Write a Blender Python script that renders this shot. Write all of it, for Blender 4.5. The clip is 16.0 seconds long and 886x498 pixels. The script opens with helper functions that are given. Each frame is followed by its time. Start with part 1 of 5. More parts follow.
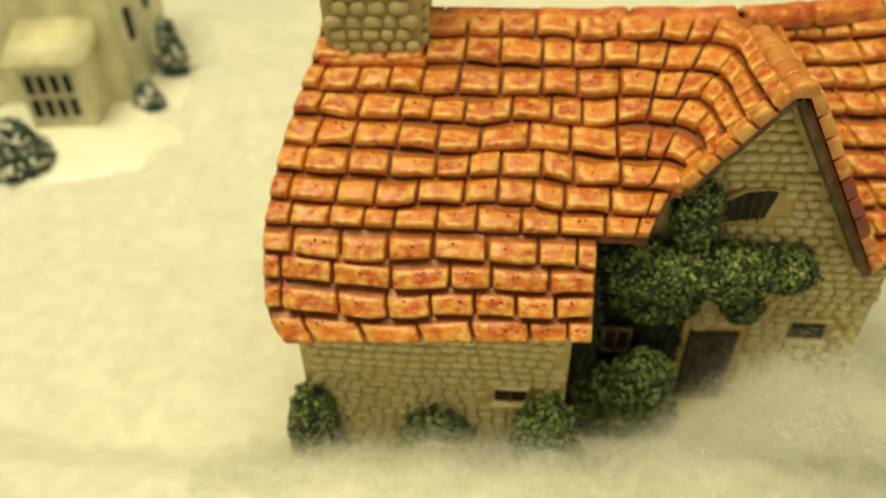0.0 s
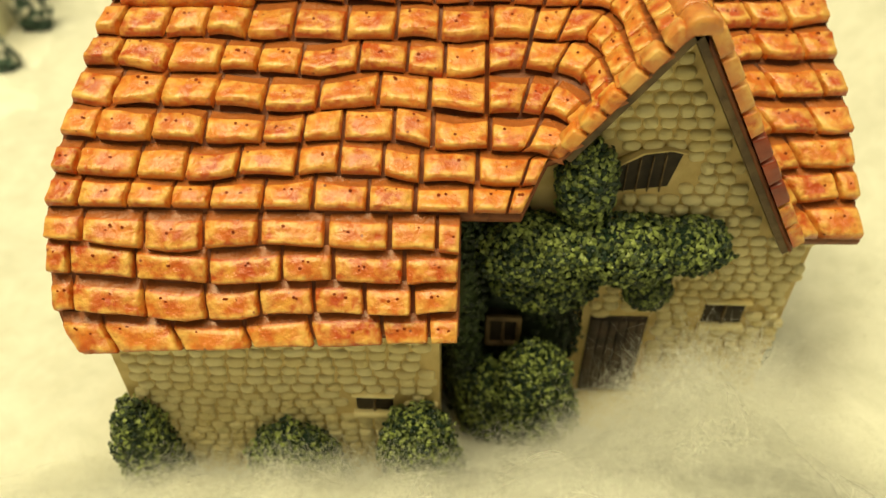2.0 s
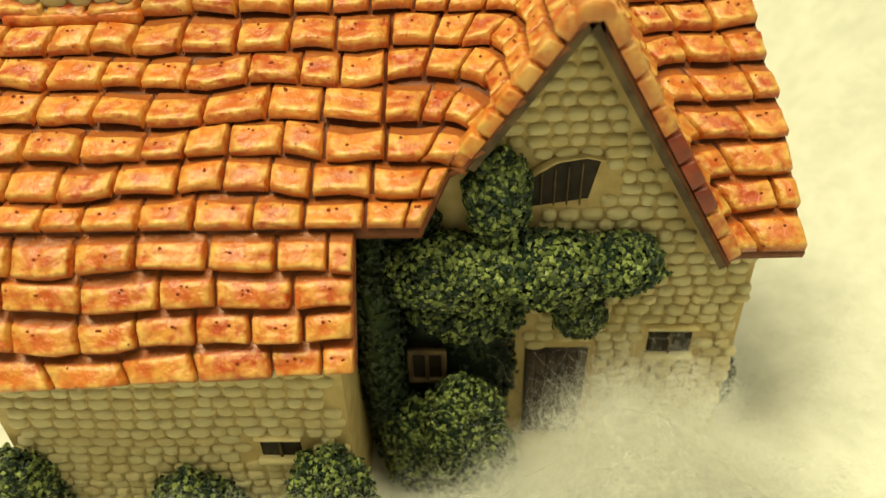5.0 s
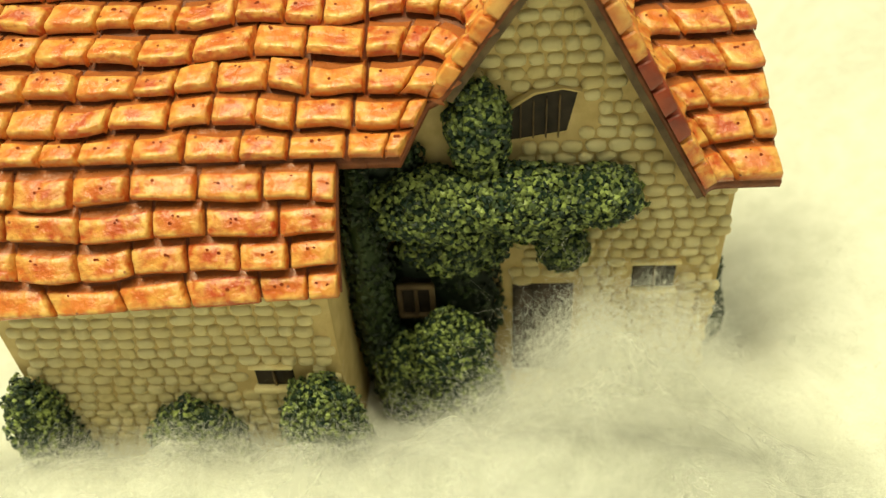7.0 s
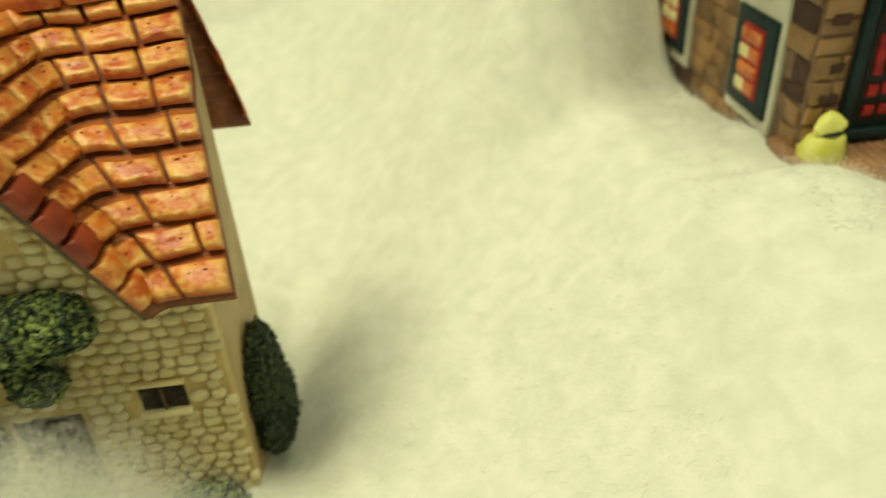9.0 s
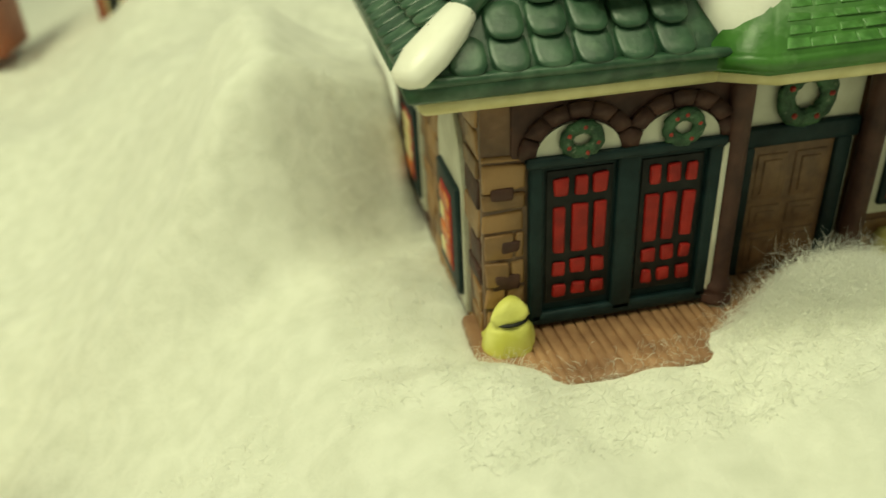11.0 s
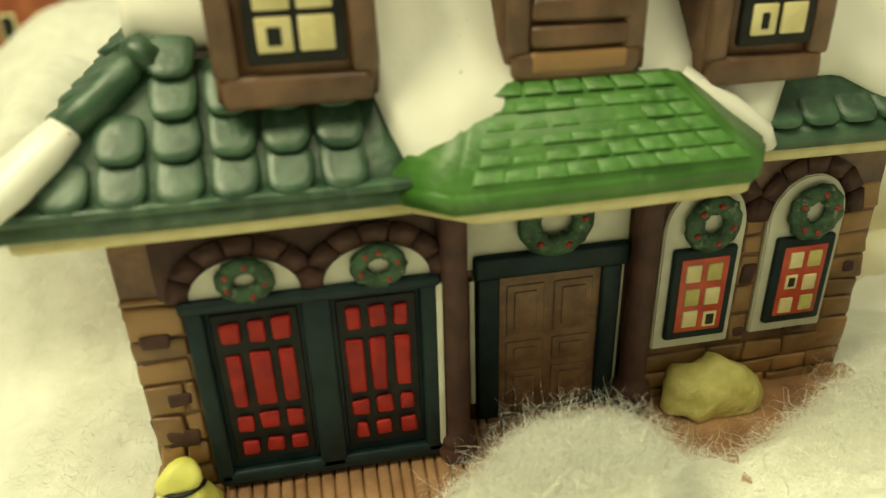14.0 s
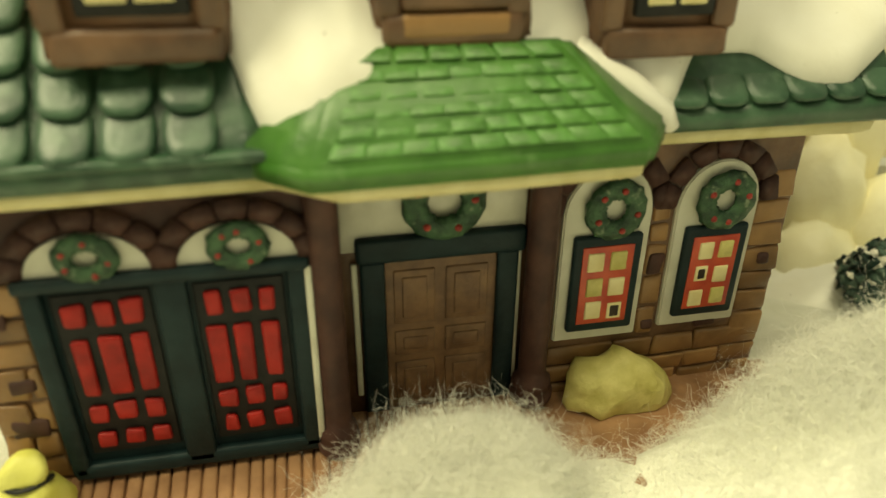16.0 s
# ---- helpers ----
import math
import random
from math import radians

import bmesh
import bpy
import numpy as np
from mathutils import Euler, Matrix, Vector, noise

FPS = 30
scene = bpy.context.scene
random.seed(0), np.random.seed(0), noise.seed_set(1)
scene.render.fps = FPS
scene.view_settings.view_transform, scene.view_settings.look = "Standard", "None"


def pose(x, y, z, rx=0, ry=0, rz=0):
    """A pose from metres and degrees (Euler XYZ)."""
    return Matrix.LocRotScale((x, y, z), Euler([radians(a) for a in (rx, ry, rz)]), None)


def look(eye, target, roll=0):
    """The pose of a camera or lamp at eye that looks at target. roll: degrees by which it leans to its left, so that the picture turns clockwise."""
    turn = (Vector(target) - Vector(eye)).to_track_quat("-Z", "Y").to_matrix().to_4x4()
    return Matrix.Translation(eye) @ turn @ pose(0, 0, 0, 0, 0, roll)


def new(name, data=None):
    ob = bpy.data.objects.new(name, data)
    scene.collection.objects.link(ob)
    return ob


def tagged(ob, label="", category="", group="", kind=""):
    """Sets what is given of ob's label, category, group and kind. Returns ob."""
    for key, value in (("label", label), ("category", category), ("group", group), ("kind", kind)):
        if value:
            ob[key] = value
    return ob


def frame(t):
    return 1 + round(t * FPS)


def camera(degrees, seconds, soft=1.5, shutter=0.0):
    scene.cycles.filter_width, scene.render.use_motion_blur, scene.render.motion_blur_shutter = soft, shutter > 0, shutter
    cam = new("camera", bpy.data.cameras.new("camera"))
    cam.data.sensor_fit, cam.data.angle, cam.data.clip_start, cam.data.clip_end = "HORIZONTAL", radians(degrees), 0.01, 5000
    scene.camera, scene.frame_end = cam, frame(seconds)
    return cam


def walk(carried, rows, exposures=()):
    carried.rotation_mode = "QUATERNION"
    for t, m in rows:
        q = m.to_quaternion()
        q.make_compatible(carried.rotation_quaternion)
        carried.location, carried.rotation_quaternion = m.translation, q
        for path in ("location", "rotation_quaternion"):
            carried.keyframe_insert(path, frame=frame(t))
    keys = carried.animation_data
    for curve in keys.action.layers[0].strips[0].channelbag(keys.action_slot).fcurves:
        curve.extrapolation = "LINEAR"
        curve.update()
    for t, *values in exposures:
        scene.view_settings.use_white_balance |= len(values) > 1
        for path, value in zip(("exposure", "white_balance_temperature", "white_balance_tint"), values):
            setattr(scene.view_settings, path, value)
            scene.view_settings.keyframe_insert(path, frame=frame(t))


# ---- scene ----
U = 0.01  # the plan is in centimetres
cam = camera(61.5, 16.0, soft=1.4, shutter=0.3)
PATH = [
    (0, (-4.674, -10.67, 12.021), (-4.814, -9.115, 10.771), -0.9),
    (0.5, (-4.689, -9.314, 11.48), (-4.756, -7.857, 10.112), 0.4),
    (1, (-4.364, -9.371, 11.351), (-4.355, -7.944, 9.949), 1.7),
    (1.5, (-3.513, -8.863, 10.984), (-3.521, -7.395, 9.626), 1.0),
    (2, (-3.136, -8.644, 10.757), (-3.166, -7.145, 9.432), 0.3),
    (2.5, (-2.938, -9.061, 11.074), (-2.97, -7.492, 9.835), -0.1),
    (3, (-2.834, -9.082, 11.248), (-2.868, -7.473, 10.061), -0.4),
    (3.5, (-2.689, -8.86, 11.255), (-2.727, -7.21, 10.126), -0.6),
    (4, (-2.224, -8.322, 10.672), (-2.254, -6.657, 9.565), -0.7),
    (4.5, (-1.875, -8.259, 10.069), (-1.917, -6.624, 8.919), -1.2),
    (7, (-1.169, -8.961, 9.372), (-1.297, -7.384, 8.149), -4.0),
    (7.5, (-0.22, -9.038, 9.383), (-0.315, -7.431, 8.197), -4.0),
    (8, (1.39, -8.901, 9.291), (1.356, -7.274, 8.129), -3.9),
    (8.5, (3.114, -8.657, 9.312), (3.127, -6.998, 8.195), -3.8),
    (9, (4.818, -8.312, 9.329), (4.96, -6.65, 8.227), -3.9),
    (9.5, (6.31, -7.819, 9.32), (6.513, -6.125, 8.276), -3.0),
    (10, (7.563, -7.185, 9.349), (7.816, -5.447, 8.392), -3.5),
    (12.5, (12.865, -4.721, 10.118), (13.185, -3.003, 9.145), -2.9),
    (13, (13.361, -4.498, 10.056), (13.652, -2.771, 9.09), -2.3),
    (13.5, (14.05, -4.545, 10.121), (14.332, -2.806, 9.174), -2.4),
    (14, (14.401, -4.438, 10.077), (14.705, -2.69, 9.142), -1.8),
    (14.5, (14.826, -4.446, 9.989), (15.161, -2.693, 9.074), -1.4),
    (15, (15.135, -4.39, 9.921), (15.499, -2.639, 9.02), -1.0),
    (15.5, (15.514, -4.315, 9.869), (15.89, -2.582, 8.944), -0.4),
    (16, (15.608, -4.057, 9.759), (15.962, -2.349, 8.781), 0.5),
]
walk(cam, [(t, look(Vector(eye) * U, Vector(target) * U, roll)) for t, eye, target, roll in PATH],
     [(0, -0.38, 7500, 12), (0.7, -0.48, 7600, 13), (1.5, -0.40, 7700, 14), (2.5, 0.0, 7100, 12), (3.5, -0.02, 6900, 11), (4.5, -0.12, 7000, 11), (7.0, 0.06, 6600, 10), (8.5, -0.12, 6500, 8), (9.0, -0.36, 6500, 5), (9.5, -0.46, 6400, 0), (10.0, -0.66, 6300, -1), (12.3, -0.07, 6500, 6), (14.0, -0.07, 6800, 9), (16.0, 0.06, 7000, 11)])
cam.data.dof.use_dof, cam.data.dof.focus_distance, cam.data.dof.aperture_fstop = True, 9.7 * U, 17.0

# ---- light ----
world = bpy.data.worlds.new("room")
scene.world = world
world.use_nodes = True
world.node_tree.nodes["Background"].inputs[0].default_value = (0.98, 0.98, 0.66, 1)
world.node_tree.nodes["Background"].inputs[1].default_value = 0.29


def ceiling_lamp(place, power):
    data = bpy.data.lights.new("ceiling_lamp", "AREA")
    data.shape, data.size, data.energy, data.color = "DISK", 44 * U, power * U * U, (0.98, 0.95, 0.60)
    new("ceiling_lamp", data).matrix_world = look(Vector(place) * U, Vector((5, 2, 2)) * U)


ceiling_lamp((-29, -5, 84), 80000)
ceiling_lamp((24, -8, 90), 30000)


# ---- materials ----
def material(name, c1, c2, rough=0.6, scale=3.0, bump=0.15, fine=14.0, island=0.0, obj=0.0, spec=0.5, coat=0.0, spots=None, detail=6, contrast=(0.35, 0.65), edge=None, pits=0):
    """Two-tone surface: broad noise mixes c1 and c2, fine noise shades and embosses; island and obj vary value by piece."""
    m = bpy.data.materials.new(name)
    m.use_nodes = True
    n, ln = m.node_tree.nodes, m.node_tree.links
    b = n["Principled BSDF"]
    tc = n.new("ShaderNodeTexCoord")
    mp = n.new("ShaderNodeMapping")
    mp.inputs["Scale"].default_value = (1 / U, 1 / U, 1 / U)
    ln.new(tc.outputs["Object"], mp.inputs["Vector"])
    n1 = n.new("ShaderNodeTexNoise")
    n1.inputs["Scale"].default_value, n1.inputs["Detail"].default_value = scale, detail
    n2 = n.new("ShaderNodeTexNoise")
    n2.inputs["Scale"].default_value, n2.inputs["Detail"].default_value = fine, 5
    ln.new(mp.outputs[0], n1.inputs["Vector"])
    ln.new(mp.outputs[0], n2.inputs["Vector"])
    r = n.new("ShaderNodeValToRGB")
    r.color_ramp.elements[0].position, r.color_ramp.elements[1].position = contrast
    r.color_ramp.elements[0].color, r.color_ramp.elements[1].color = (*c1, 1), (*c2, 1)
    src = n1.outputs["Fac"]
    if obj:
        oi = n.new("ShaderNodeObjectInfo")
        ad = n.new("ShaderNodeMath")
        ad.operation = "MULTIPLY_ADD"
        ln.new(oi.outputs["Random"], ad.inputs[0])
        ad.inputs[1].default_value = obj
        ln.new(src, ad.inputs[2])
        sb = n.new("ShaderNodeMath")
        sb.operation = "SUBTRACT"
        ln.new(ad.outputs[0], sb.inputs[0])
        sb.inputs[1].default_value = obj / 2
        src = sb.outputs[0]
    if island:
        ge = n.new("ShaderNodeNewGeometry")
        ad = n.new("ShaderNodeMath")
        ad.operation = "MULTIPLY_ADD"
        ln.new(ge.outputs["Random Per Island"], ad.inputs[0])
        ad.inputs[1].default_value = island
        ln.new(src, ad.inputs[2])
        sb = n.new("ShaderNodeMath")
        sb.operation = "SUBTRACT"
        ln.new(ad.outputs[0], sb.inputs[0])
        sb.inputs[1].default_value = island / 2
        src = sb.outputs[0]
    ln.new(src, r.inputs[0])
    col = r.outputs[0]
    if spots:
        n3 = n.new("ShaderNodeTexNoise")
        n3.inputs["Scale"].default_value, n3.inputs["Detail"].default_value = spots[1], 4
        ln.new(mp.outputs[0], n3.inputs["Vector"])
        r3 = n.new("ShaderNodeValToRGB")
        r3.color_ramp.elements[0].position, r3.color_ramp.elements[1].position = spots[2], spots[3]
        ln.new(n3.outputs["Fac"], r3.inputs[0])
        mx = n.new("ShaderNodeMix")
        mx.data_type = "RGBA"
        ln.new(r3.outputs[0], mx.inputs[0])
        ln.new(col, mx.inputs[6])
        mx.inputs[7].default_value = (*spots[0], 1)
        col = mx.outputs[2]
    if edge:
        at = n.new("ShaderNodeAttribute")
        at.attribute_name = "wear"
        wr = n.new("ShaderNodeMath")
        wr.operation = "MULTIPLY"
        rw2 = n.new("ShaderNodeMapRange")
        rw2.inputs["From Min"].default_value, rw2.inputs["From Max"].default_value = 0.38, 0.62
        ln.new(n2.outputs["Fac"], rw2.inputs["Value"])
        ln.new(at.outputs["Fac"], wr.inputs[0])
        ln.new(rw2.outputs[0], wr.inputs[1])
        mx = n.new("ShaderNodeMix")
        mx.data_type = "RGBA"
        ln.new(wr.outputs[0], mx.inputs[0])
        ln.new(col, mx.inputs[6])
        mx.inputs[7].default_value = (*edge, 1)
        # the joint between courses is mixed to a fixed brown
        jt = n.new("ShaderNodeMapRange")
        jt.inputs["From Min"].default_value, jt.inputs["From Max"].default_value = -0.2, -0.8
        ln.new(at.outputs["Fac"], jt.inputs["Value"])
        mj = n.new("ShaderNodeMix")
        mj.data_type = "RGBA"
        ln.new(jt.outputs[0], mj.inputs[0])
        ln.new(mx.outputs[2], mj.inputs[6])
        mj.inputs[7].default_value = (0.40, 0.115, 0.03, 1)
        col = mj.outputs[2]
    pit = None
    if pits:
        vo = n.new("ShaderNodeTexVoronoi")
        vo.inputs["Scale"].default_value = pits
        ln.new(mp.outputs[0], vo.inputs["Vector"])
        pit = n.new("ShaderNodeMapRange")
        pit.inputs["From Min"].default_value, pit.inputs["From Max"].default_value = 0.04, 0.09
        ln.new(vo.outputs["Distance"], pit.inputs["Value"])
        mx = n.new("ShaderNodeMix")
        mx.data_type = "RGBA"
        ln.new(pit.outputs[0], mx.inputs[0])
        mx.inputs[6].default_value = (0.24, 0.055, 0.016, 1)
        ln.new(col, mx.inputs[7])
        col = mx.outputs[2]
    ln.new(col, b.inputs["Base Color"])
    rr = n.new("ShaderNodeMapRange")
    rr.inputs["To Min"].default_value, rr.inputs["To Max"].default_value = max(rough - 0.12, 0.05), min(rough + 0.12, 1)
    ln.new(n2.outputs["Fac"], rr.inputs["Value"])
    ln.new(rr.outputs[0], b.inputs["Roughness"])
    b.inputs["Specular IOR Level"].default_value = spec
    b.inputs["Coat Weight"].default_value = coat
    b.inputs["Coat Roughness"].default_value = 0.2
    if bump:
        bp = n.new("ShaderNodeBump")
        bp.inputs["Strength"].default_value, bp.inputs["Distance"].default_value = bump, 0.05 * U
        ln.new(n2.outputs["Fac"], bp.inputs["Height"])
        ln.new(bp.outputs[0], b.inputs["Normal"])
    return m


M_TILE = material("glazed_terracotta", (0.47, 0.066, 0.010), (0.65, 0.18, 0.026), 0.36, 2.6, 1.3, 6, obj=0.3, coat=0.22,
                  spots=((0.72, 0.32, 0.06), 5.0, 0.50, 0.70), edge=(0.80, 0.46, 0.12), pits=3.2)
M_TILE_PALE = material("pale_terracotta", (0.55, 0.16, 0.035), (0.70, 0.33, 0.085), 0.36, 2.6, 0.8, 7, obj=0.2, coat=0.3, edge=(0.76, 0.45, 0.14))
M_TILE_RED = material("dark_red_glaze", (0.17, 0.02, 0.007), (0.32, 0.048, 0.013), 0.4, 3, 0.3, 9, coat=0.15)
M_TILE_PIT = material("tile_pit", (0.16, 0.026, 0.008), (0.26, 0.05, 0.014), 0.8, 3, 0.1, spec=0.1)
M_TILE_BED = material("roof_bed", (0.15, 0.038, 0.012), (0.26, 0.075, 0.024), 0.6, 4, 0.3)
M_STONE = material("painted_stone", (0.78, 0.63, 0.30), (0.89, 0.78, 0.46), 0.5, 2.0, 0.5, 9, obj=0.25)
M_MORTAR = material("wall_mortar", (0.54, 0.39, 0.16), (0.68, 0.52, 0.24), 0.7, 3.0, 0.35, 10)
M_CHIM = material("chimney_stone", (0.47, 0.38, 0.19), (0.58, 0.49, 0.27), 0.55, 2.0, 0.3, 12, obj=0.25)
M_CHIM_BED = material("chimney_bed", (0.37, 0.27, 0.11), (0.48, 0.37, 0.17), 0.65, 3.0, 0.3, 10)
M_PLASTER = material("tan_plaster", (0.40, 0.28, 0.13), (0.52, 0.38, 0.19), 0.6, 1.2, 0.3, 8)
M_WOOD_DARK = material("dark_door_wood", (0.035, 0.022, 0.018), (0.085, 0.055, 0.042), 0.6, 5, 0.4, 16)
# dark trim wood, taken darker for the shadow band along the gable
M_TRIM_DARK = material("dark_bargeboard_shade", (0.08, 0.046, 0.02), (0.18, 0.115, 0.05), 0.6, 4, 0.3)
M_LEAF = material("moulded_ivy", (0.007, 0.026, 0.012), (0.30, 0.37, 0.10), 0.45, 2.5, 0.3, 18, island=0.95, contrast=(0.34, 0.92))
# darker copy of the ivy green, with shade put into the colour
M_LEAF_SHADE = material("ivy_shade_colour", (0.006, 0.016, 0.006), (0.035, 0.06, 0.016), 0.55, 2.5, 0.3, 18, island=0.6)
M_GLASS_DARK = material("dark_window", (0.018, 0.013, 0.010), (0.045, 0.032, 0.022), 0.5, 4, 0.05, spec=0.2)
M_CREAM = material("cream_paint", (0.60, 0.54, 0.26), (0.72, 0.66, 0.37), 0.5, 3, 0.15)
M_WHITE = material("white_glaze", (0.54, 0.53, 0.42), (0.66, 0.65, 0.54), 0.4, 2.5, 0.10, 8, coat=0.2)
M_SNOW = material("snow_glaze", (0.86, 0.84, 0.74), (0.91, 0.90, 0.82), 0.4, 1.5, 0.15, 6, coat=0.15, spots=((0.22, 0.19, 0.12), 11, 0.735, 0.76))
M_TEAL = material("dark_teal_paint", (0.005, 0.016, 0.018), (0.010, 0.028, 0.031), 0.5, 3, 0.2, 10, spec=0.25)
M_GREEN_ROOF = material("green_roof_glaze", (0.017, 0.055, 0.029), (0.042, 0.105, 0.054), 0.42, 2.5, 0.3, 8, coat=0.15, obj=0.15,
                        spots=((0.085, 0.155, 0.095), 4, 0.50, 0.78))
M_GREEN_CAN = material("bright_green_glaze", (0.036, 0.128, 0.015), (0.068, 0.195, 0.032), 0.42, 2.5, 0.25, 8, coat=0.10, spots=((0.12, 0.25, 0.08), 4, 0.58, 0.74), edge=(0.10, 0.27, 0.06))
M_RED = material("red_pane", (0.24, 0.007, 0.006), (0.40, 0.016, 0.011), 0.45, 4, 0.15, spec=0.3)
M_BROWN = material("brown_glaze", (0.085, 0.042, 0.022), (0.20, 0.105, 0.055), 0.45, 1.6, 0.6, 6, coat=0.15)
M_BRICK = material("tan_stone_glaze", (0.16, 0.080, 0.028), (0.35, 0.19, 0.072), 0.45, 1.3, 0.3, 7, obj=0.3, coat=0.15)
M_PURPLE = material("purple_brown_paint", (0.045, 0.020, 0.017), (0.085, 0.038, 0.029), 0.55, 3, 0.25, 9, spec=0.3)
M_DOOR = material("brown_door_paint", (0.15, 0.08, 0.042), (0.25, 0.14, 0.07), 0.5, 4, 0.3, 12)
M_PLANK = material("brown_plaza", (0.22, 0.11, 0.055), (0.38, 0.21, 0.11), 0.5, 2.0, 0.35, 7)
M_SACK = material("yellow_sack", (0.62, 0.60, 0.10), (0.78, 0.76, 0.22), 0.5, 2.5, 0.2)
M_PILE = material("olive_sack", (0.46, 0.41, 0.11), (0.66, 0.60, 0.23), 0.55, 3, 0.5, 9)
M_WREATH = material("wreath_green", (0.010, 0.042, 0.018), (0.050, 0.125, 0.055), 0.5, 7, 0.6, 22, spots=((0.20, 0.26, 0.16), 9, 0.62, 0.74))
M_BERRY = material("red_berry", (0.24, 0.016, 0.012), (0.40, 0.04, 0.025), 0.35, 6, 0.1)
M_LATTICE = material("orange_red_lattice", (0.42, 0.035, 0.014), (0.58, 0.075, 0.025), 0.4, 4, 0.15, coat=0.2)
M_PANE_LIT = material("cream_pane", (0.70, 0.60, 0.28), (0.82, 0.74, 0.42), 0.4, 4, 0.1)
M_CHAPEL = material("ivory_glaze", (0.84, 0.78, 0.52), (0.90, 0.86, 0.63), 0.45, 1.5, 0.3, 6)
M_BLACK = material("black_line", (0.007, 0.009, 0.009), (0.018, 0.018, 0.017), 0.5, 4, 0.1, spec=0.25)
M_HOUSE_GREY = material("old_white_house", (0.54, 0.50, 0.33), (0.74, 0.71, 0.50), 0.5, 1.2, 0.3, 6)
M_PINE = material("frosted_pine", (0.010, 0.035, 0.028), (0.07, 0.13, 0.10), 0.55, 2.5, 0.2, 12, island=0.7)
M_REDBRICK = material("far_red_brick", (0.22, 0.05, 0.02), (0.36, 0.11, 0.04), 0.5, 1.5, 0.2, 6)


def wool_material(name, transmit):
    m = bpy.data.materials.new(name)
    m.use_nodes = True
    n, ln = m.node_tree.nodes, m.node_tree.links
    b = n["Principled BSDF"]
    tc = n.new("ShaderNodeTexCoord")
    mp = n.new("ShaderNodeMapping")
    mp.inputs["Scale"].default_value = (1 / U, 1 / U, 1 / U)
    ln.new(tc.outputs["Object"], mp.inputs["Vector"])
    big, mid, tiny = [n.new("ShaderNodeTexNoise") for _ in range(3)]
    for k, s, d in ((big, 0.35, 3), (mid, 2.2, 6), (tiny, 16, 6)):
        k.inputs["Scale"].default_value, k.inputs["Detail"].default_value = s, d
        ln.new(mp.outputs[0], k.inputs["Vector"])
    mid.inputs["Distortion"].default_value = 0.3
    r = n.new("ShaderNodeValToRGB")
    r.color_ramp.elements[0].position, r.color_ramp.elements[1].position = 0.3, 0.65
    r.color_ramp.elements[0].color, r.color_ramp.elements[1].color = (0.67, 0.675, 0.59, 1), (0.77, 0.77, 0.69, 1)
    ln.new(mid.outputs["Fac"], r.inputs[0])
    ln.new(r.outputs[0], b.inputs["Base Color"])
    b.inputs["Roughness"].default_value = 0.95
    b.inputs["Specular IOR Level"].default_value = 0.1
    b.inputs["Sheen Weight"].default_value = 0.3
    ad = n.new("ShaderNodeMath")
    ad.operation = "MULTIPLY_ADD"
    ln.new(tiny.outputs["Fac"], ad.inputs[0])
    ad.inputs[1].default_value = 0.3
    ln.new(mid.outputs["Fac"], ad.inputs[2])
    bp = n.new("ShaderNodeBump")
    bp.inputs["Strength"].default_value, bp.inputs["Distance"].default_value = 0.22, 0.25 * U
    ln.new(ad.outputs[0], bp.inputs["Height"])
    ln.new(bp.outputs[0], b.inputs["Normal"])
    if transmit:
        tr = n.new("ShaderNodeBsdfTransparent")
        tl = n.new("ShaderNodeBsdfTranslucent")
        df = n.new("ShaderNodeBsdfDiffuse")
        tl.inputs[0].default_value = df.inputs[0].default_value = (0.93, 0.93, 0.88, 1)
        m1, m2 = n.new("ShaderNodeMixShader"), n.new("ShaderNodeMixShader")
        m1.inputs[0].default_value, m2.inputs[0].default_value = 0.5, transmit
        ln.new(df.outputs[0], m1.inputs[1])
        ln.new(tl.outputs[0], m1.inputs[2])
        ln.new(m1.outputs[0], m2.inputs[1])
        ln.new(tr.outputs[0], m2.inputs[2])
        ln.new(m2.outputs[0], n["Material Output"].inputs[0])
    return m


M_WOOL = wool_material("cotton_wool", 0)
M_FIBRE = wool_material("cotton_fibre", 0.03)


def veil_material():
    """Thin pulled-out wool: mostly clear, clouded by noise."""
    m = wool_material("cotton_veil", 0.7)
    n, ln = m.node_tree.nodes, m.node_tree.links
    tc = n.new("ShaderNodeTexCoord")
    mp = n.new("ShaderNodeMapping")
    mp.inputs["Scale"].default_value = (1 / U, 1 / U, 1 / U)
    no = n.new("ShaderNodeTexNoise")
    no.inputs["Scale"].default_value, no.inputs["Detail"].default_value, no.inputs["Distortion"].default_value = 1.3, 9, 0.5
    at = n.new("ShaderNodeAttribute")
    at.attribute_name = "thin"
    mr = n.new("ShaderNodeMapRange")
    mr.inputs["From Min"].default_value, mr.inputs["From Max"].default_value = 0.35, 0.65
    mr.inputs["To Min"].default_value, mr.inputs["To Max"].default_value = 0.05, 0.28
    mu = n.new("ShaderNodeMath")
    mu.operation = "MULTIPLY"
    sb = n.new("ShaderNodeMath")
    sb.operation = "SUBTRACT"
    sb.inputs[0].default_value = 1
    ln.new(tc.outputs["Object"], mp.inputs["Vector"])
    ln.new(mp.outputs[0], no.inputs["Vector"])
    ln.new(no.outputs["Fac"], mr.inputs["Value"])
    ln.new(mr.outputs[0], mu.inputs[0])
    ln.new(at.outputs["Fac"], mu.inputs[1])
    ln.new(mu.outputs[0], sb.inputs[1])
    ln.new(sb.outputs[0], n["Material Output"].inputs[0].links[0].from_node.inputs[0])
    return m


M_VEIL = veil_material()

# ---- builders ----
BASE = {}
rnd = random.Random(7)


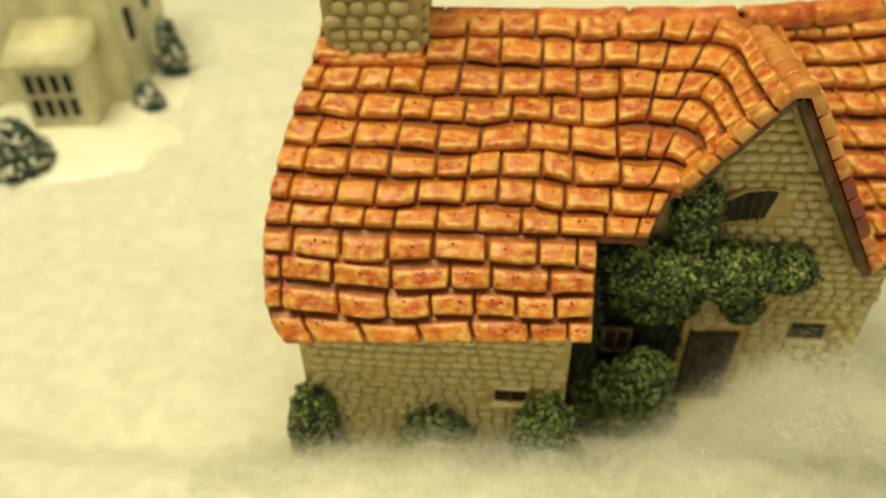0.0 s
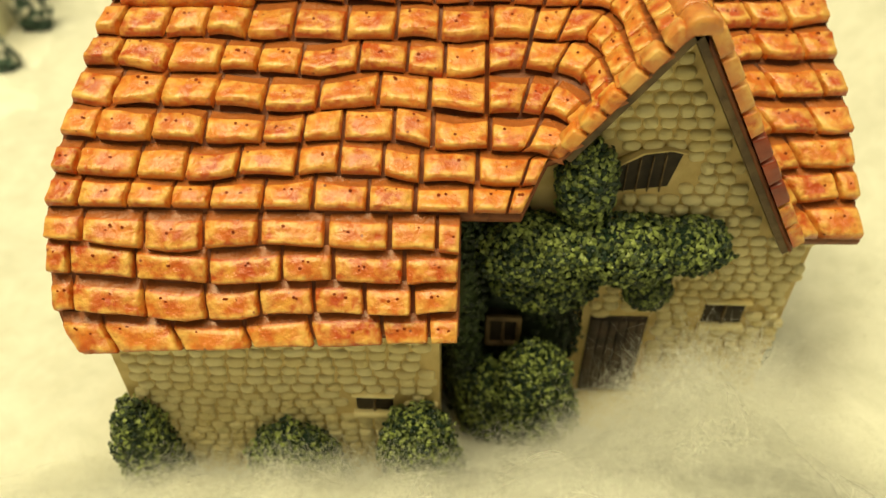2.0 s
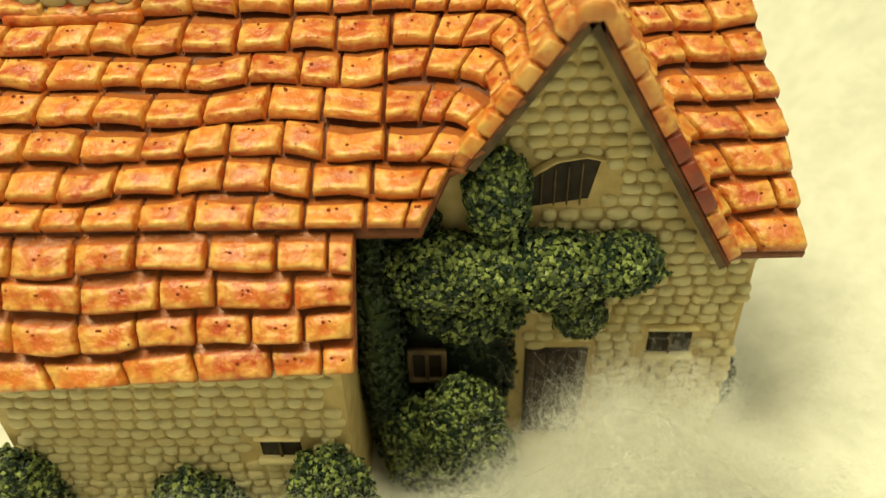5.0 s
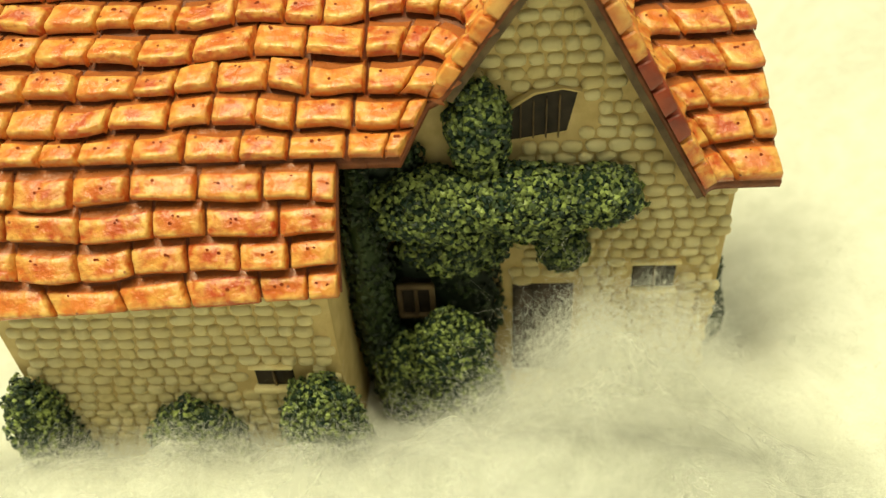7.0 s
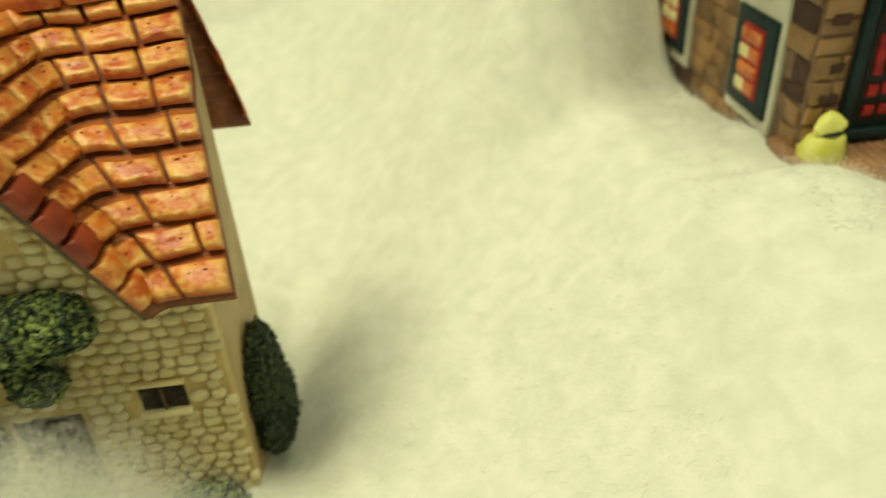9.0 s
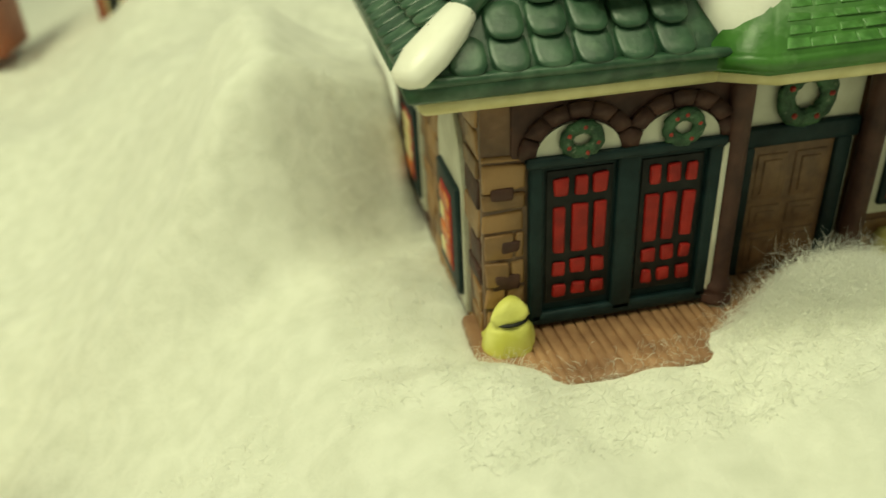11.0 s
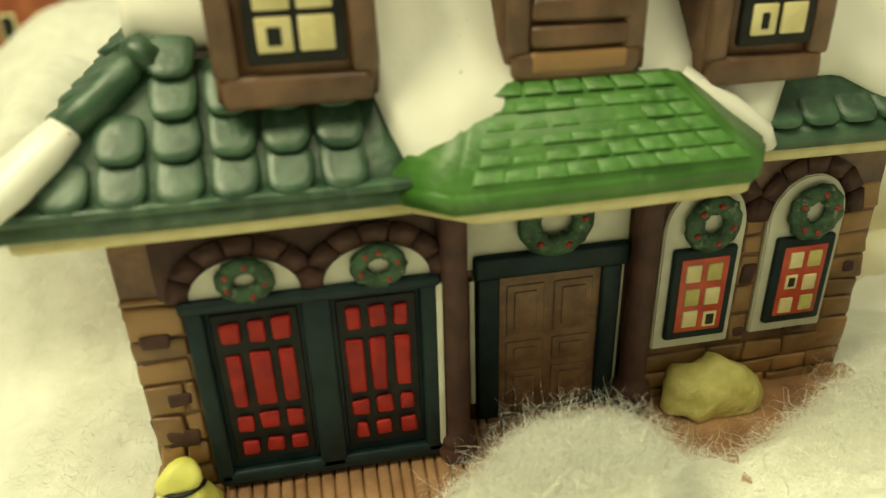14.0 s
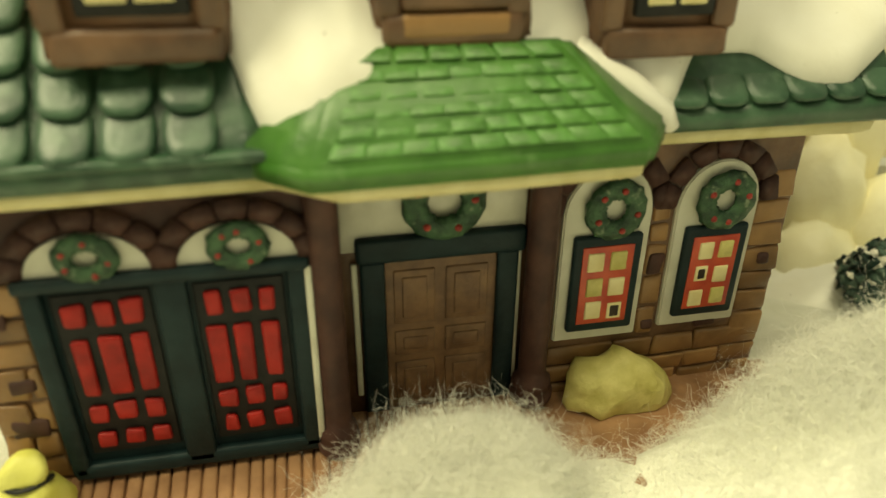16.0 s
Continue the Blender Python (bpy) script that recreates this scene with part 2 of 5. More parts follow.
def thing(name, base, label, category, group="", kind=""):
    ob = new(name)
    ob.empty_display_size = 0.5 * U
    ob.location = Vector(base) * U
    BASE[ob] = Vector(base)
    return tagged(ob, label, category, group, kind)


def part(name, bm, mat, parent=None, label="", smooth=True):
    me = bpy.data.meshes.new(name)
    base = BASE[parent] if parent else Vector((0, 0, 0))
    bmesh.ops.transform(bm, matrix=Matrix.Scale(U, 4) @ Matrix.Translation(-base), verts=bm.verts[:])
    bm.normal_update()
    bm.to_mesh(me)
    bm.free()
    if smooth:
        me.polygons.foreach_set("use_smooth", [True] * len(me.polygons))
    me.materials.append(mat)
    ob = new(name, me)
    if parent:
        ob.parent = parent
    BASE[ob] = base
    return tagged(ob, label)


def box(bm, lo, hi, bevel=0.03, seg=2):
    """A box from corner to corner with rounded edges, added to bm."""
    tmp = bmesh.new()
    bmesh.ops.create_cube(tmp, size=1)
    for v in tmp.verts:
        v.co = Vector([(lo[i] + hi[i]) / 2 + v.co[i] * (hi[i] - lo[i]) for i in range(3)])
    if bevel:
        bmesh.ops.bevel(tmp, geom=tmp.edges[:], offset=min(bevel, 0.45 * min(hi[i] - lo[i] for i in range(3))), segments=seg, affect="EDGES", profile=0.5)
    merge(bm, tmp)
    return bm


def merge(bm, tmp):
    tmp.verts.index_update()
    vs = [bm.verts.new(v.co) for v in tmp.verts]
    for f in tmp.faces:
        try:
            bm.faces.new([vs[v.index] for v in f.verts])
        except ValueError:
            pass
    tmp.free()


def wobble(bm, amp, freq, seed=0.0):
    for v in bm.verts:
        v.co += amp * Vector(noise.noise_vector(v.co * freq + Vector((seed, 3.1 * seed, 0))))
    return bm


def prism(bm, outline, axis, lo, hi, bevel=0.0):
    """Outline of 2D points pushed along axis ('x' or 'y') from lo to hi."""
    tmp = bmesh.new()
    def p(a, b, d):
        return Vector((d, a, b)) if axis == "x" else Vector((a, d, b))
    A = [tmp.verts.new(p(a, b, lo)) for a, b in outline]
    B = [tmp.verts.new(p(a, b, hi)) for a, b in outline]
    k = len(outline)
    tmp.faces.new(A)
    tmp.faces.new(B[::-1])
    for i in range(k):
        tmp.faces.new((A[i], B[i], B[(i + 1) % k], A[(i + 1) % k]))
    bmesh.ops.recalc_face_normals(tmp, faces=tmp.faces[:])
    if bevel:
        bmesh.ops.bevel(tmp, geom=tmp.edges[:], offset=bevel, segments=2, affect="EDGES")
    merge(bm, tmp)
    return bm


def sheet(bm, rows, thick):
    """A grid of points made into a slab: rows on top, the same lowered along -normal-ish z by thick, sides closed."""
    top = [[bm.verts.new(p) for p in r] for r in rows]
    low = [[bm.verts.new(Vector(p) - Vector(thick)) for p in r] for r in rows]
    n, m = len(rows), len(rows[0])
    for i in range(n - 1):
        for j in range(m - 1):
            bm.faces.new((top[i][j], top[i][j + 1], top[i + 1][j + 1], top[i + 1][j]))
            bm.faces.new((low[i][j], low[i + 1][j], low[i + 1][j + 1], low[i][j + 1]))
    for i in range(n - 1):
        bm.faces.new((top[i][0], top[i + 1][0], low[i + 1][0], low[i][0]))
        bm.faces.new((top[i][-1], low[i][-1], low[i + 1][-1], top[i + 1][-1]))
    for j in range(m - 1):
        bm.faces.new((top[0][j], low[0][j], low[0][j + 1], top[0][j + 1]))
        bm.faces.new((top[-1][j], top[-1][j + 1], low[-1][j + 1], low[-1][j]))
    bmesh.ops.recalc_face_normals(bm, faces=bm.faces[:])
    return bm


def lerp(a, b, t):
    return a + (b - a) * t


def interp(xs, ys, x):
    return float(np.interp(x, xs, ys))


def pillow(bm, fn, h, n=5, edge=0.13, lapped=False):
    """A rounded tile over the patch fn(u, v) -> (point, normal), raised by h with rolled edges; lapped: its upper part dips under the next."""
    ts = [0, edge * 0.4, edge] + [lerp(edge, 1 - edge, (i + 1) / (n - 3)) for i in range(n - 4)] + [1 - edge, 1 - edge * 0.4, 1]
    us, vs = ts, ts
    prof = [-0.9, 0.75] + [1] * (len(ts) - 4) + [0.75, -0.9]
    rise = prof
    if lapped:
        us = [0, 0.02, 0.06, 0.36, 0.64, 0.94, 0.98, 1]
        prof = [-1.6, 0.6, 1.1, 1.0, 1.0, 1.1, 0.6, -1.6]
        vs = [0, 0.09, 0.15, 0.28, 0.48, 0.68, 0.77, 1]
        rise = [-0.7, 0.85, 1.2, 0.95, 0.85, 0.95, 0.1, -0.35]
    k = len(us)
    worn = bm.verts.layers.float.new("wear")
    g = []
    for i, u in enumerate(us):
        r = []
        for j, v in enumerate(vs):
            p, nn = fn(u, v)
            e = min(prof[i], rise[j])
            v2 = bm.verts.new(p + nn * h * e)
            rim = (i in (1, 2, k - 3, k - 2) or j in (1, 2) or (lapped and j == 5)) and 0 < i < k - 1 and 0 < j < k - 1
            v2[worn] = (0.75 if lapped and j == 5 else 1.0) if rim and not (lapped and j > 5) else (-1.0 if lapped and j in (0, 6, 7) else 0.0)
            r.append(v2)
        g.append(r)
    for i in range(k - 1):
        for j in range(k - 1):
            bm.faces.new((g[i][j], g[i + 1][j], g[i + 1][j + 1], g[i][j + 1]))
    bmesh.ops.recalc_face_normals(bm, faces=bm.faces[:])
    c, nn = fn(0.5, 0.5)
    f = g[k // 2][k // 2].link_faces[0]
    f.normal_update()
    if f.normal.dot(nn) < 0:
        bmesh.ops.reverse_faces(bm, faces=bm.faces[:])
    return bm


def stone_mesh(seed):
    """A rounded stone about 1 wide (x), 1 high (z), facing -y, depth 1."""
    r = random.Random(seed)
    bm = bmesh.new()
    cut = [r.uniform(0.62, 0.95) for _ in range(8)]
    rings = ((1.0, 0.15), (0.96, -0.45), (0.72, -0.85), (0.30, -1.0))
    loops = []
    for s, y in rings:
        L = []
        for i in range(10):
            a = math.tau * i / 10
            c, q = math.cos(a), math.sin(a)
            e = 0.72
            x = math.copysign(abs(c) ** e, c) * 0.5
            z = math.copysign(abs(q) ** e, q) * 0.5
            k = 0.80 + 0.22 * cut[i % 8]
            L.append(bm.verts.new((x * s * k, y, z * s * k)))
        loops.append(L)
    for a, b in zip(loops, loops[1:]):
        for i in range(10):
            bm.faces.new((a[i], a[(i + 1) % 10], b[(i + 1) % 10], b[i]))
    bm.faces.new(loops[-1])
    bmesh.ops.recalc_face_normals(bm, faces=bm.faces[:])
    if sum(f.normal.y for f in bm.faces) > 0:
        bmesh.ops.reverse_faces(bm, faces=bm.faces[:])
    me = bpy.data.meshes.new("stone")
    bm.to_mesh(me)
    bm.free()
    me.polygons.foreach_set("use_smooth", [True] * len(me.polygons))
    return me


STONES = {}


def stones(parent, mat, inside, origin, right, lo, hi, w=0.34, h=0.22, depth=0.05, seed=1):
    """Rounded stones in wavering courses over the part of a wall where inside(a, z) holds; a runs along right from origin."""
    r = random.Random(seed)
    if mat.name not in STONES:
        STONES[mat.name] = []
        for s in range(6):
            me = stone_mesh(s + 11)
            me.materials.append(mat)
            STONES[mat.name].append(me)
    right = Vector(right)
    turn = Matrix((right, Vector((0, 0, 1)).cross(right), (0, 0, 1))).transposed()
    z = lo[1]
    while z < hi[1]:
        a = lo[0] - r.random() * w
        hh = h * r.uniform(0.9, 1.1)
        while a < hi[0]:
            ww = w * r.uniform(0.75, 1.3)
            ca, cz = a + ww / 2, z + hh / 2 + 0.05 * noise.noise(Vector((a * 0.7, z * 0.5, seed)))
            if inside(ca, cz) and inside(ca - ww * 0.4, cz) and inside(ca + ww * 0.4, cz):
                ob = new("stone", r.choice(STONES[mat.name]))
                ob.parent = parent
                p = Vector(origin) + right * ca + Vector((0, 0, cz)) - BASE[parent]
                m = turn.to_4x4() @ Matrix.Rotation(r.uniform(-0.12, 0.12), 4, "Y")
                ob.matrix_local = Matrix.Translation(p * U) @ m @ Matrix.Diagonal((ww * 0.97 * U, depth * r.uniform(0.8, 1.35) * U, hh * r.uniform(0.93, 1.06) * U, 1))
            a += ww
        z += hh


def foliage(bm, blobs, count, size, seed=1, out=0.35, keep=None):
    """Small curled leaves over the outside of several ellipsoids (centre, radii)."""
    r = random.Random(seed)
    area = [b[1][0] * b[1][1] + b[1][1] * b[1][2] + b[1][0] * b[1][2] for b in blobs]
    made = 0
    while made < count:
        i = r.choices(range(len(blobs)), area)[0]
        c, rad = Vector(blobs[i][0]), Vector(blobs[i][1])
        d = Vector((r.gauss(0, 1), r.gauss(0, 1), r.gauss(0, 1))).normalized()
        wav = 1 + 0.16 * noise.noise(d * 3.5 + c) + 0.10 * noise.noise(d * 9 + c) - 0.10 * r.random()
        p = c + Vector((d.x * rad.x, d.y * rad.y, d.z * rad.z)) * wav
        if any(j != i and sum(((p[k] - b[0][k]) / b[1][k]) ** 2 for k in range(3)) < 0.72 for j, b in enumerate(blobs)) or (keep and not keep(p)):
            made += 0.25
            continue
        nrm = Vector((d.x / rad.x, d.y / rad.y, d.z / rad.z)).normalized()
        up = (nrm + out * Vector((r.gauss(0, 1), r.gauss(0, 1), r.gauss(0, 1)))).normalized()
        t = up.cross(Vector((r.gauss(0, 1), r.gauss(0, 1), r.gauss(0, 1)))).normalized()
        s = up.cross(t)
        L, W = size * r.uniform(0.7, 1.5), size * r.uniform(0.3, 0.55)
        a, b2 = p - t * L / 2, p + t * L / 2 + up * L * 0.15
        mid = p + up * L * 0.28
        v = [bm.verts.new(q) for q in (a, mid + s * W, b2, mid - s * W, mid + up * W * 0.5)]
        for tri in ((0, 1, 4), (1, 2, 4), (2, 3, 4), (3, 0, 4)):
            bm.faces.new([v[k] for k in tri])
        made += 1
    return bm


def blob_body(bm, blobs, shrink=0.9, seed=0):
    for c, rad in blobs:
        tmp = bmesh.new()
        bmesh.ops.create_icosphere(tmp, subdivisions=3, radius=1)
        for v in tmp.verts:
            d = v.co.normalized()
            k = shrink * (1 + 0.16 * noise.noise(d * 3.5 + Vector(c)) + 0.1 * noise.noise(d * 8))
            v.co = Vector(c) + Vector((d.x * rad[0], d.y * rad[1], d.z * rad[2])) * k
        merge(bm, tmp)
    return bm


def plant(name, blobs, count, size, label, category, mat, body, base, seed=1, group="", keep=None):
    ob = thing(name, base, label, category, group)
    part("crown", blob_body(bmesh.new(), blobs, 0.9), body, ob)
    part("leaves", foliage(bmesh.new(), blobs, count, size, seed, keep=keep), mat, ob, smooth=False)["kind"] = "stuff"
    return ob


def gauss(x, y, cx, cy, sx, sy):
    return math.exp(-((x - cx) / sx) ** 2 - ((y - cy) / sy) ** 2)


def smooth(a, b, x):
    t = min(max((x - a) / (b - a), 0), 1)
    return t * t * (3 - 2 * t)


def ground_height(x, y):
    """The wool's rolling top."""
    z = -0.4 + 0.6 * smooth(0.5, 4.5, x) + 2.75 * smooth(4.5, 11.5, x + 0.25 * (y - 2))
    z += 0.6 * smooth(3, 12, y) * (1 - smooth(6, 11, x)) + 0.3 * smooth(-9, -16, x) + 1.7 * gauss(x, y, -3.0, 20.0, 8.0, 4.0) + 1.4 * smooth(22, 30, y)
    # a bank of loose wool before the cottage, highest before its door
    # its fall towards the camera is added to dim the near wool
    bank = (1.45 * smooth(-1.75, -3.2, y) - 3.4 * smooth(-3.1, -7.5, y)) * (1 - smooth(1.5, 5, x)) * (1 - 0.5 * smooth(-7, -10, x))
    sx = 2.0 if x < 0 else 1.45
    z += bank + 0.75 * math.exp(-((x - 0.05) / sx) ** 2 - ((y + 3.1) / (0.85 if y > -3.1 else 1.8)) ** 2)
    z += 0.30 * noise.noise(Vector((x * 0.28, y * 0.28, 2.0))) + 0.16 * noise.noise(Vector((x * 0.8, y * 0.8, 5.0)))
    z += 0.07 * noise.noise(Vector((x * 2.3, y * 2.3, 1.0))) + 0.04 * noise.noise(Vector((x * 5.5, y * 5.5, 8.0)))
    z -= 0.9 * math.exp(-((x - 2.7) / (0.6 if x < 2.7 else 1.3)) ** 2) * smooth(-0.8, 1.2, y) * (1 - smooth(4, 8, y))
    # level round the shop house, with loose tufts before its door and corner
    g = smooth(8.8, 11.4, x) * smooth(-2.0, 1.0, y) * (1 - smooth(14, 24, y))
    tuft = interp([11, 12.2, 13.0, 15, 15.8, 16.5, 17.6, 18.2, 19.2, 19.9, 20.8, 22.0, 24.0], [3.4, 3.4, 3.1, 3.1, 3.6, 4.05, 4.05, 3.35, 3.15, 3.6, 4.35, 4.9, 5.1], x)
    level = lerp(interp([2, 4, 7, 10], [3.0, 3.1, 2.5, 1.9], y), tuft, math.exp(-((y - 1.7) / (0.6 if y > 1.7 else 2.2)) ** 2)) + 0.10 * noise.noise(Vector((x * 1.3, y * 1.3, 3.0)))
    z = lerp(z, level, g)
    # a heap of wool against the shop's side
    z += (1.8 + 1.5 * smooth(6.5, 9.5, x)) * smooth(-0.7, 2.2, (y - 5.2) - 0.5 * (x - 6.4)) * smooth(3.5, 8.5, x) * (1 - smooth(11.8, 12.3, x)) * (1 - smooth(13, 22, y))
    f = smooth(11.9, 12.4, x) * (1 - smooth(21.2, 21.9, x)) * smooth(1.9, 2.6, y) * (1 - smooth(10.8, 11.4, y))
    z = lerp(z, 2.5, f)
    return z


def ground_sheet():
    xs = np.concatenate([np.linspace(-150, -26, 14), np.linspace(-24, 34, 291), np.linspace(36, 150, 14)])
    ys = np.concatenate([np.linspace(-150, -13, 14), np.linspace(-12, 34, 231), np.linspace(36, 150, 14)])
    V, F = [], []
    for y in ys:
        for x in xs:
            V.append((x * U, y * U, ground_height(x, y) * U))
    n = len(xs)
    for j in range(len(ys) - 1):
        for i in range(n - 1):
            F.append((j * n + i, j * n + i + 1, (j + 1) * n + i + 1, (j + 1) * n + i))
    me = bpy.data.meshes.new("ground")
    me.from_pydata(V, [], F)
    me.polygons.foreach_set("use_smooth", [True] * len(me.polygons))
    me.materials.append(M_WOOL)
    return tagged(new("ground", me), "rolling white cotton wool laid as snow", "snow", kind="structure")


ground_sheet()

# ---- cottage ----
cottage = thing("cottage", (-2.8, 1.2, -0.8), "small resin stone cottage with orange tiled roof", "model house")
WX0, WX1, WY1, WING_Y, WING_X = -8.05, 2.30, 2.75, -1.72, -3.32
APEX_X, APEX_Z = -0.34, 7.15
PZ = [3.27, 4.25, 4.66, 5.38, 5.75, 7.05]
PY = [-2.03, -1.42, -1.07, -0.18, 0.45, 2.45]
RZ = [3.72, 4.01, 4.89, 5.32, 5.65, 6.0, 6.92]
RY = [-0.30, -0.01, 0.72, 1.22, 1.63, 2.17, 3.20]
VERGE = -0.52


def front_y(z):
    return interp(PZ, PY, z)


def right_y(z):
    return interp(RZ, RY, z)


def gable_left(z):
    return APEX_X - (APEX_Z - z) / 1.36


def gable_right(z):
    return APEX_X + (APEX_Z - z) / 1.66


def left_edge(z):
    return interp([3.27, 3.5, 3.8, 4.6, 5.6, 6.4, 7.05], [-8.12, -8.36, -8.48, -8.52, -8.36, -8.05, -7.9], z)


def bend(path, radius):
    """Points of a plan path whose one corner is rounded."""
    a, c, b = [Vector(p) for p in path]
    la, lb = (a - c).length, (b - c).length
    r = min(radius, la * 0.8, lb * 0.8)
    p, q = c + (a - c).normalized() * r, c + (b - c).normalized() * r
    pts = [a] + [p.lerp(c, s).lerp(c.lerp(q, s), s) for s in (0, 0.2, 0.4, 0.6, 0.8, 1)] + [b]
    return pts


def along(pts, d):
    for a, b in zip(pts, pts[1:]):
        l = (b - a).length
        if d <= l and l > 0:
            return a.lerp(b, d / l)
        d -= l
    return pts[-1].copy()


def course_left(z, a):
    """Point of the front slope at height z; a below 1 runs along the eave side, 1 to 2 round the valley up the gable."""
    y, x0 = front_y(z), left_edge(z)
    if z < 4.665:
        drop = 0.27 * (1 - a) * (4.665 - z) / 1.4
        return Vector((lerp(x0, -3.05, a), y - drop * 0.3, z - drop))
    xm = -2.7
    if a <= 1:
        return Vector((lerp(x0, xm, a), y, z))
    xg = gable_left(z)
    if y > VERGE + 0.12:
        pts = bend(((xm, y), (xg, y), (xg, VERGE)), 0.75)
    else:
        pts = [Vector((xm, y)), Vector((min(xg, -1.66) - 0.1, y))]
    L = sum((p - q).length for p, q in zip(pts, pts[1:]))
    p = along(pts, (a - 1) * L)
    return Vector((p.x, p.y, z + 0.0))


def course_right(z, a):
    y, xg = right_y(z), gable_right(z)
    xe = interp(RZ, [2.78, 2.73, 2.60, 2.51, 2.42, 2.39, 2.2], z)
    if y > VERGE + 0.1:
        pts = bend(((xg, VERGE), (lerp(xg, xe, 0.08), lerp(VERGE, y, 0.93)), (xe, y)), 0.4)
    else:
        pts = [Vector((xg, VERGE)), Vector((xe, y))]
    L = sum((p - q).length for p, q in zip(pts, pts[1:]))
    p = along(pts, a * L)
    return Vector((p.x, p.y, z))


def course_back(z, a):
    x = lerp(left_edge(z), interp([4.4, 7.05], [2.72, 2.18], z), a)
    return Vector((x, interp([4.4, 6.95], [3.05, 2.45], z) + 0.75 * smooth(-1.2, 2.2, x), z))


def tile_patch(course, z0, z1, d0, d1, place, lift, tilt=0.0, wave=None):
    def fn(u, v):
        z, a = lerp(z0, z1, v) + tilt * (u - 0.5), place(lerp(d0, d1, 0.5 + (u - 0.5) * (0.945 + 0.048 * v)))
        if wave:
            z += wave(course(z, a), v)
        z = min(z, 7.05)
        p = course(z, a)
        e = 0.01
        du = course(z, a + e) - course(z, a - e)
        dv = course(min(z + 0.05, 7.05), a) - course(z - 0.05, a)
        n = du.cross(dv).normalized()
        if n.z < 0:
            n = -n
        jit = 0.03 * noise.noise(p * 3.0) + 0.02 * noise.noise(p * 8.0)
        return p + n * (lift * (1 - v) + jit), n
    return fn


def levels(zs, ys, count):
    """Heights of equal steps up the slope."""
    pts = [(interp(zs, ys, z), z) for z in np.linspace(zs[0], zs[-1], 400)]
    d = [0]
    for p, q in zip(pts, pts[1:]):
        d.append(d[-1] + math.hypot(q[0] - p[0], q[1] - p[1]))
    return [float(np.interp(d[-1] * i / count, d, [p[1] for p in pts])) for i in range(count + 1)]


def bed(course, zs, a0, a1, cols, name, drop):
    rows = []
    for z in zs:
        rows.append([course(z, lerp(a0, a1, j / cols)) - Vector(drop) for j in range(cols + 1)])
    return part(name, sheet(bmesh.new(), rows, (0, -0.03, 0.10)), M_TILE_BED, cottage)


roof_front = bed(course_left, [3.40 + 0.07 * i for i in range(19)], 0, 1, 30, "roof_slope", (0, 0, 0.05))
roof_mid = bed(course_left, [4.67 + 0.119 * i for i in range(21)], 0, 1, 30, "roof_slope", (0, 0, 0.05))
roof_valley = bed(course_left, [4.67 + 0.119 * i for i in range(21)], 1, 2, 24, "roof_valley", (0, 0, 0.05))
roof_right = bed(course_right, [3.73 + 0.1595 * i for i in range(21)], 0, 1, 24, "roof_slope", (0, 0, 0.05))
roof_back = bed(course_back, [4.4 + 0.1325 * i for i in range(21)], 0, 1, 20, "roof_slope", (0, 0, 0.05))


def lay(course, zs, tile_w, owner, to_a, length, lift=0.10, h=0.075, seed=3, narrow=None, rise=None):
    """Tiles in courses; to_a(z, s) turns a distance along the course into its parameter."""
    r = random.Random(seed)
    for k in range(len(zs) - 1):
        z0, z1 = zs[k], zs[k + 1]
        zm = (z0 + z1) / 2
        L = length(zm)
        cuts = [0.0]
        x = -r.uniform(0.1, 0.6) * tile_w
        while True:
            w = tile_w * r.uniform(0.78, 1.25)
            if narrow and x > narrow(zm):
                w *= 0.72
            x += w
            if x > L - tile_w * 0.35:
                break
            if x > tile_w * 0.35:
                cuts.append(x)
        cuts.append(L)
        for i in range(len(cuts) - 1):
            gap = 0.012 * r.uniform(0.6, 1.6)
            tilt = r.uniform(-0.02, 0.02) * (k > 0) * (k < len(zs) - 2)
            def wave(p, v, k=k):
                first, last = (1 - v if k == 0 else 0), (v if k == len(zs) - 2 else 0)
                lift_up = rise(p) * (1 - first) * (1 - last) if rise else 0
                return lift_up + 0.10 * (1 - first) * (1 - last) * (noise.noise(Vector((p.x * 0.55, p.y * 0.4, seed + k * 0.28))) + 0.5 * noise.noise(Vector((p.x * 1.7, p.y, seed + k * 1.7))))
            fn = tile_patch(course, z0 + (0.006 if k == 0 else -0.006), z1 - (0.004 if k == len(zs) - 2 else -0.004), cuts[i] + gap, cuts[i + 1] - gap, lambda d, zm=zm: to_a(zm, d), lift * r.uniform(0.75, 1.25), tilt, wave)
            ht = h * r.uniform(0.8, 1.2)
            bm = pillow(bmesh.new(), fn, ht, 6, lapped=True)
            # two or three small fired pits in each tile's upper half
            for k2 in range(r.choice((1, 2, 2, 3))):
                c, nn = fn(r.uniform(0.25, 0.75), r.uniform(0.42, 0.66))
                e1 = nn.cross(Vector((0, 0, 1))).normalized()
                e2, rad = nn.cross(e1), r.uniform(0.014, 0.024)
                ring = [bm.verts.new(c + nn * (ht * 0.86 + 0.006) + (e1 * math.cos(q) * 1.15 + e2 * math.sin(q)) * rad) for q in (0, 1.05, 2.1, 3.14, 4.2, 5.25)]
                f = bm.faces.new(ring)
                f.material_index = 1
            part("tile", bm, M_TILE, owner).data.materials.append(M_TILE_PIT)


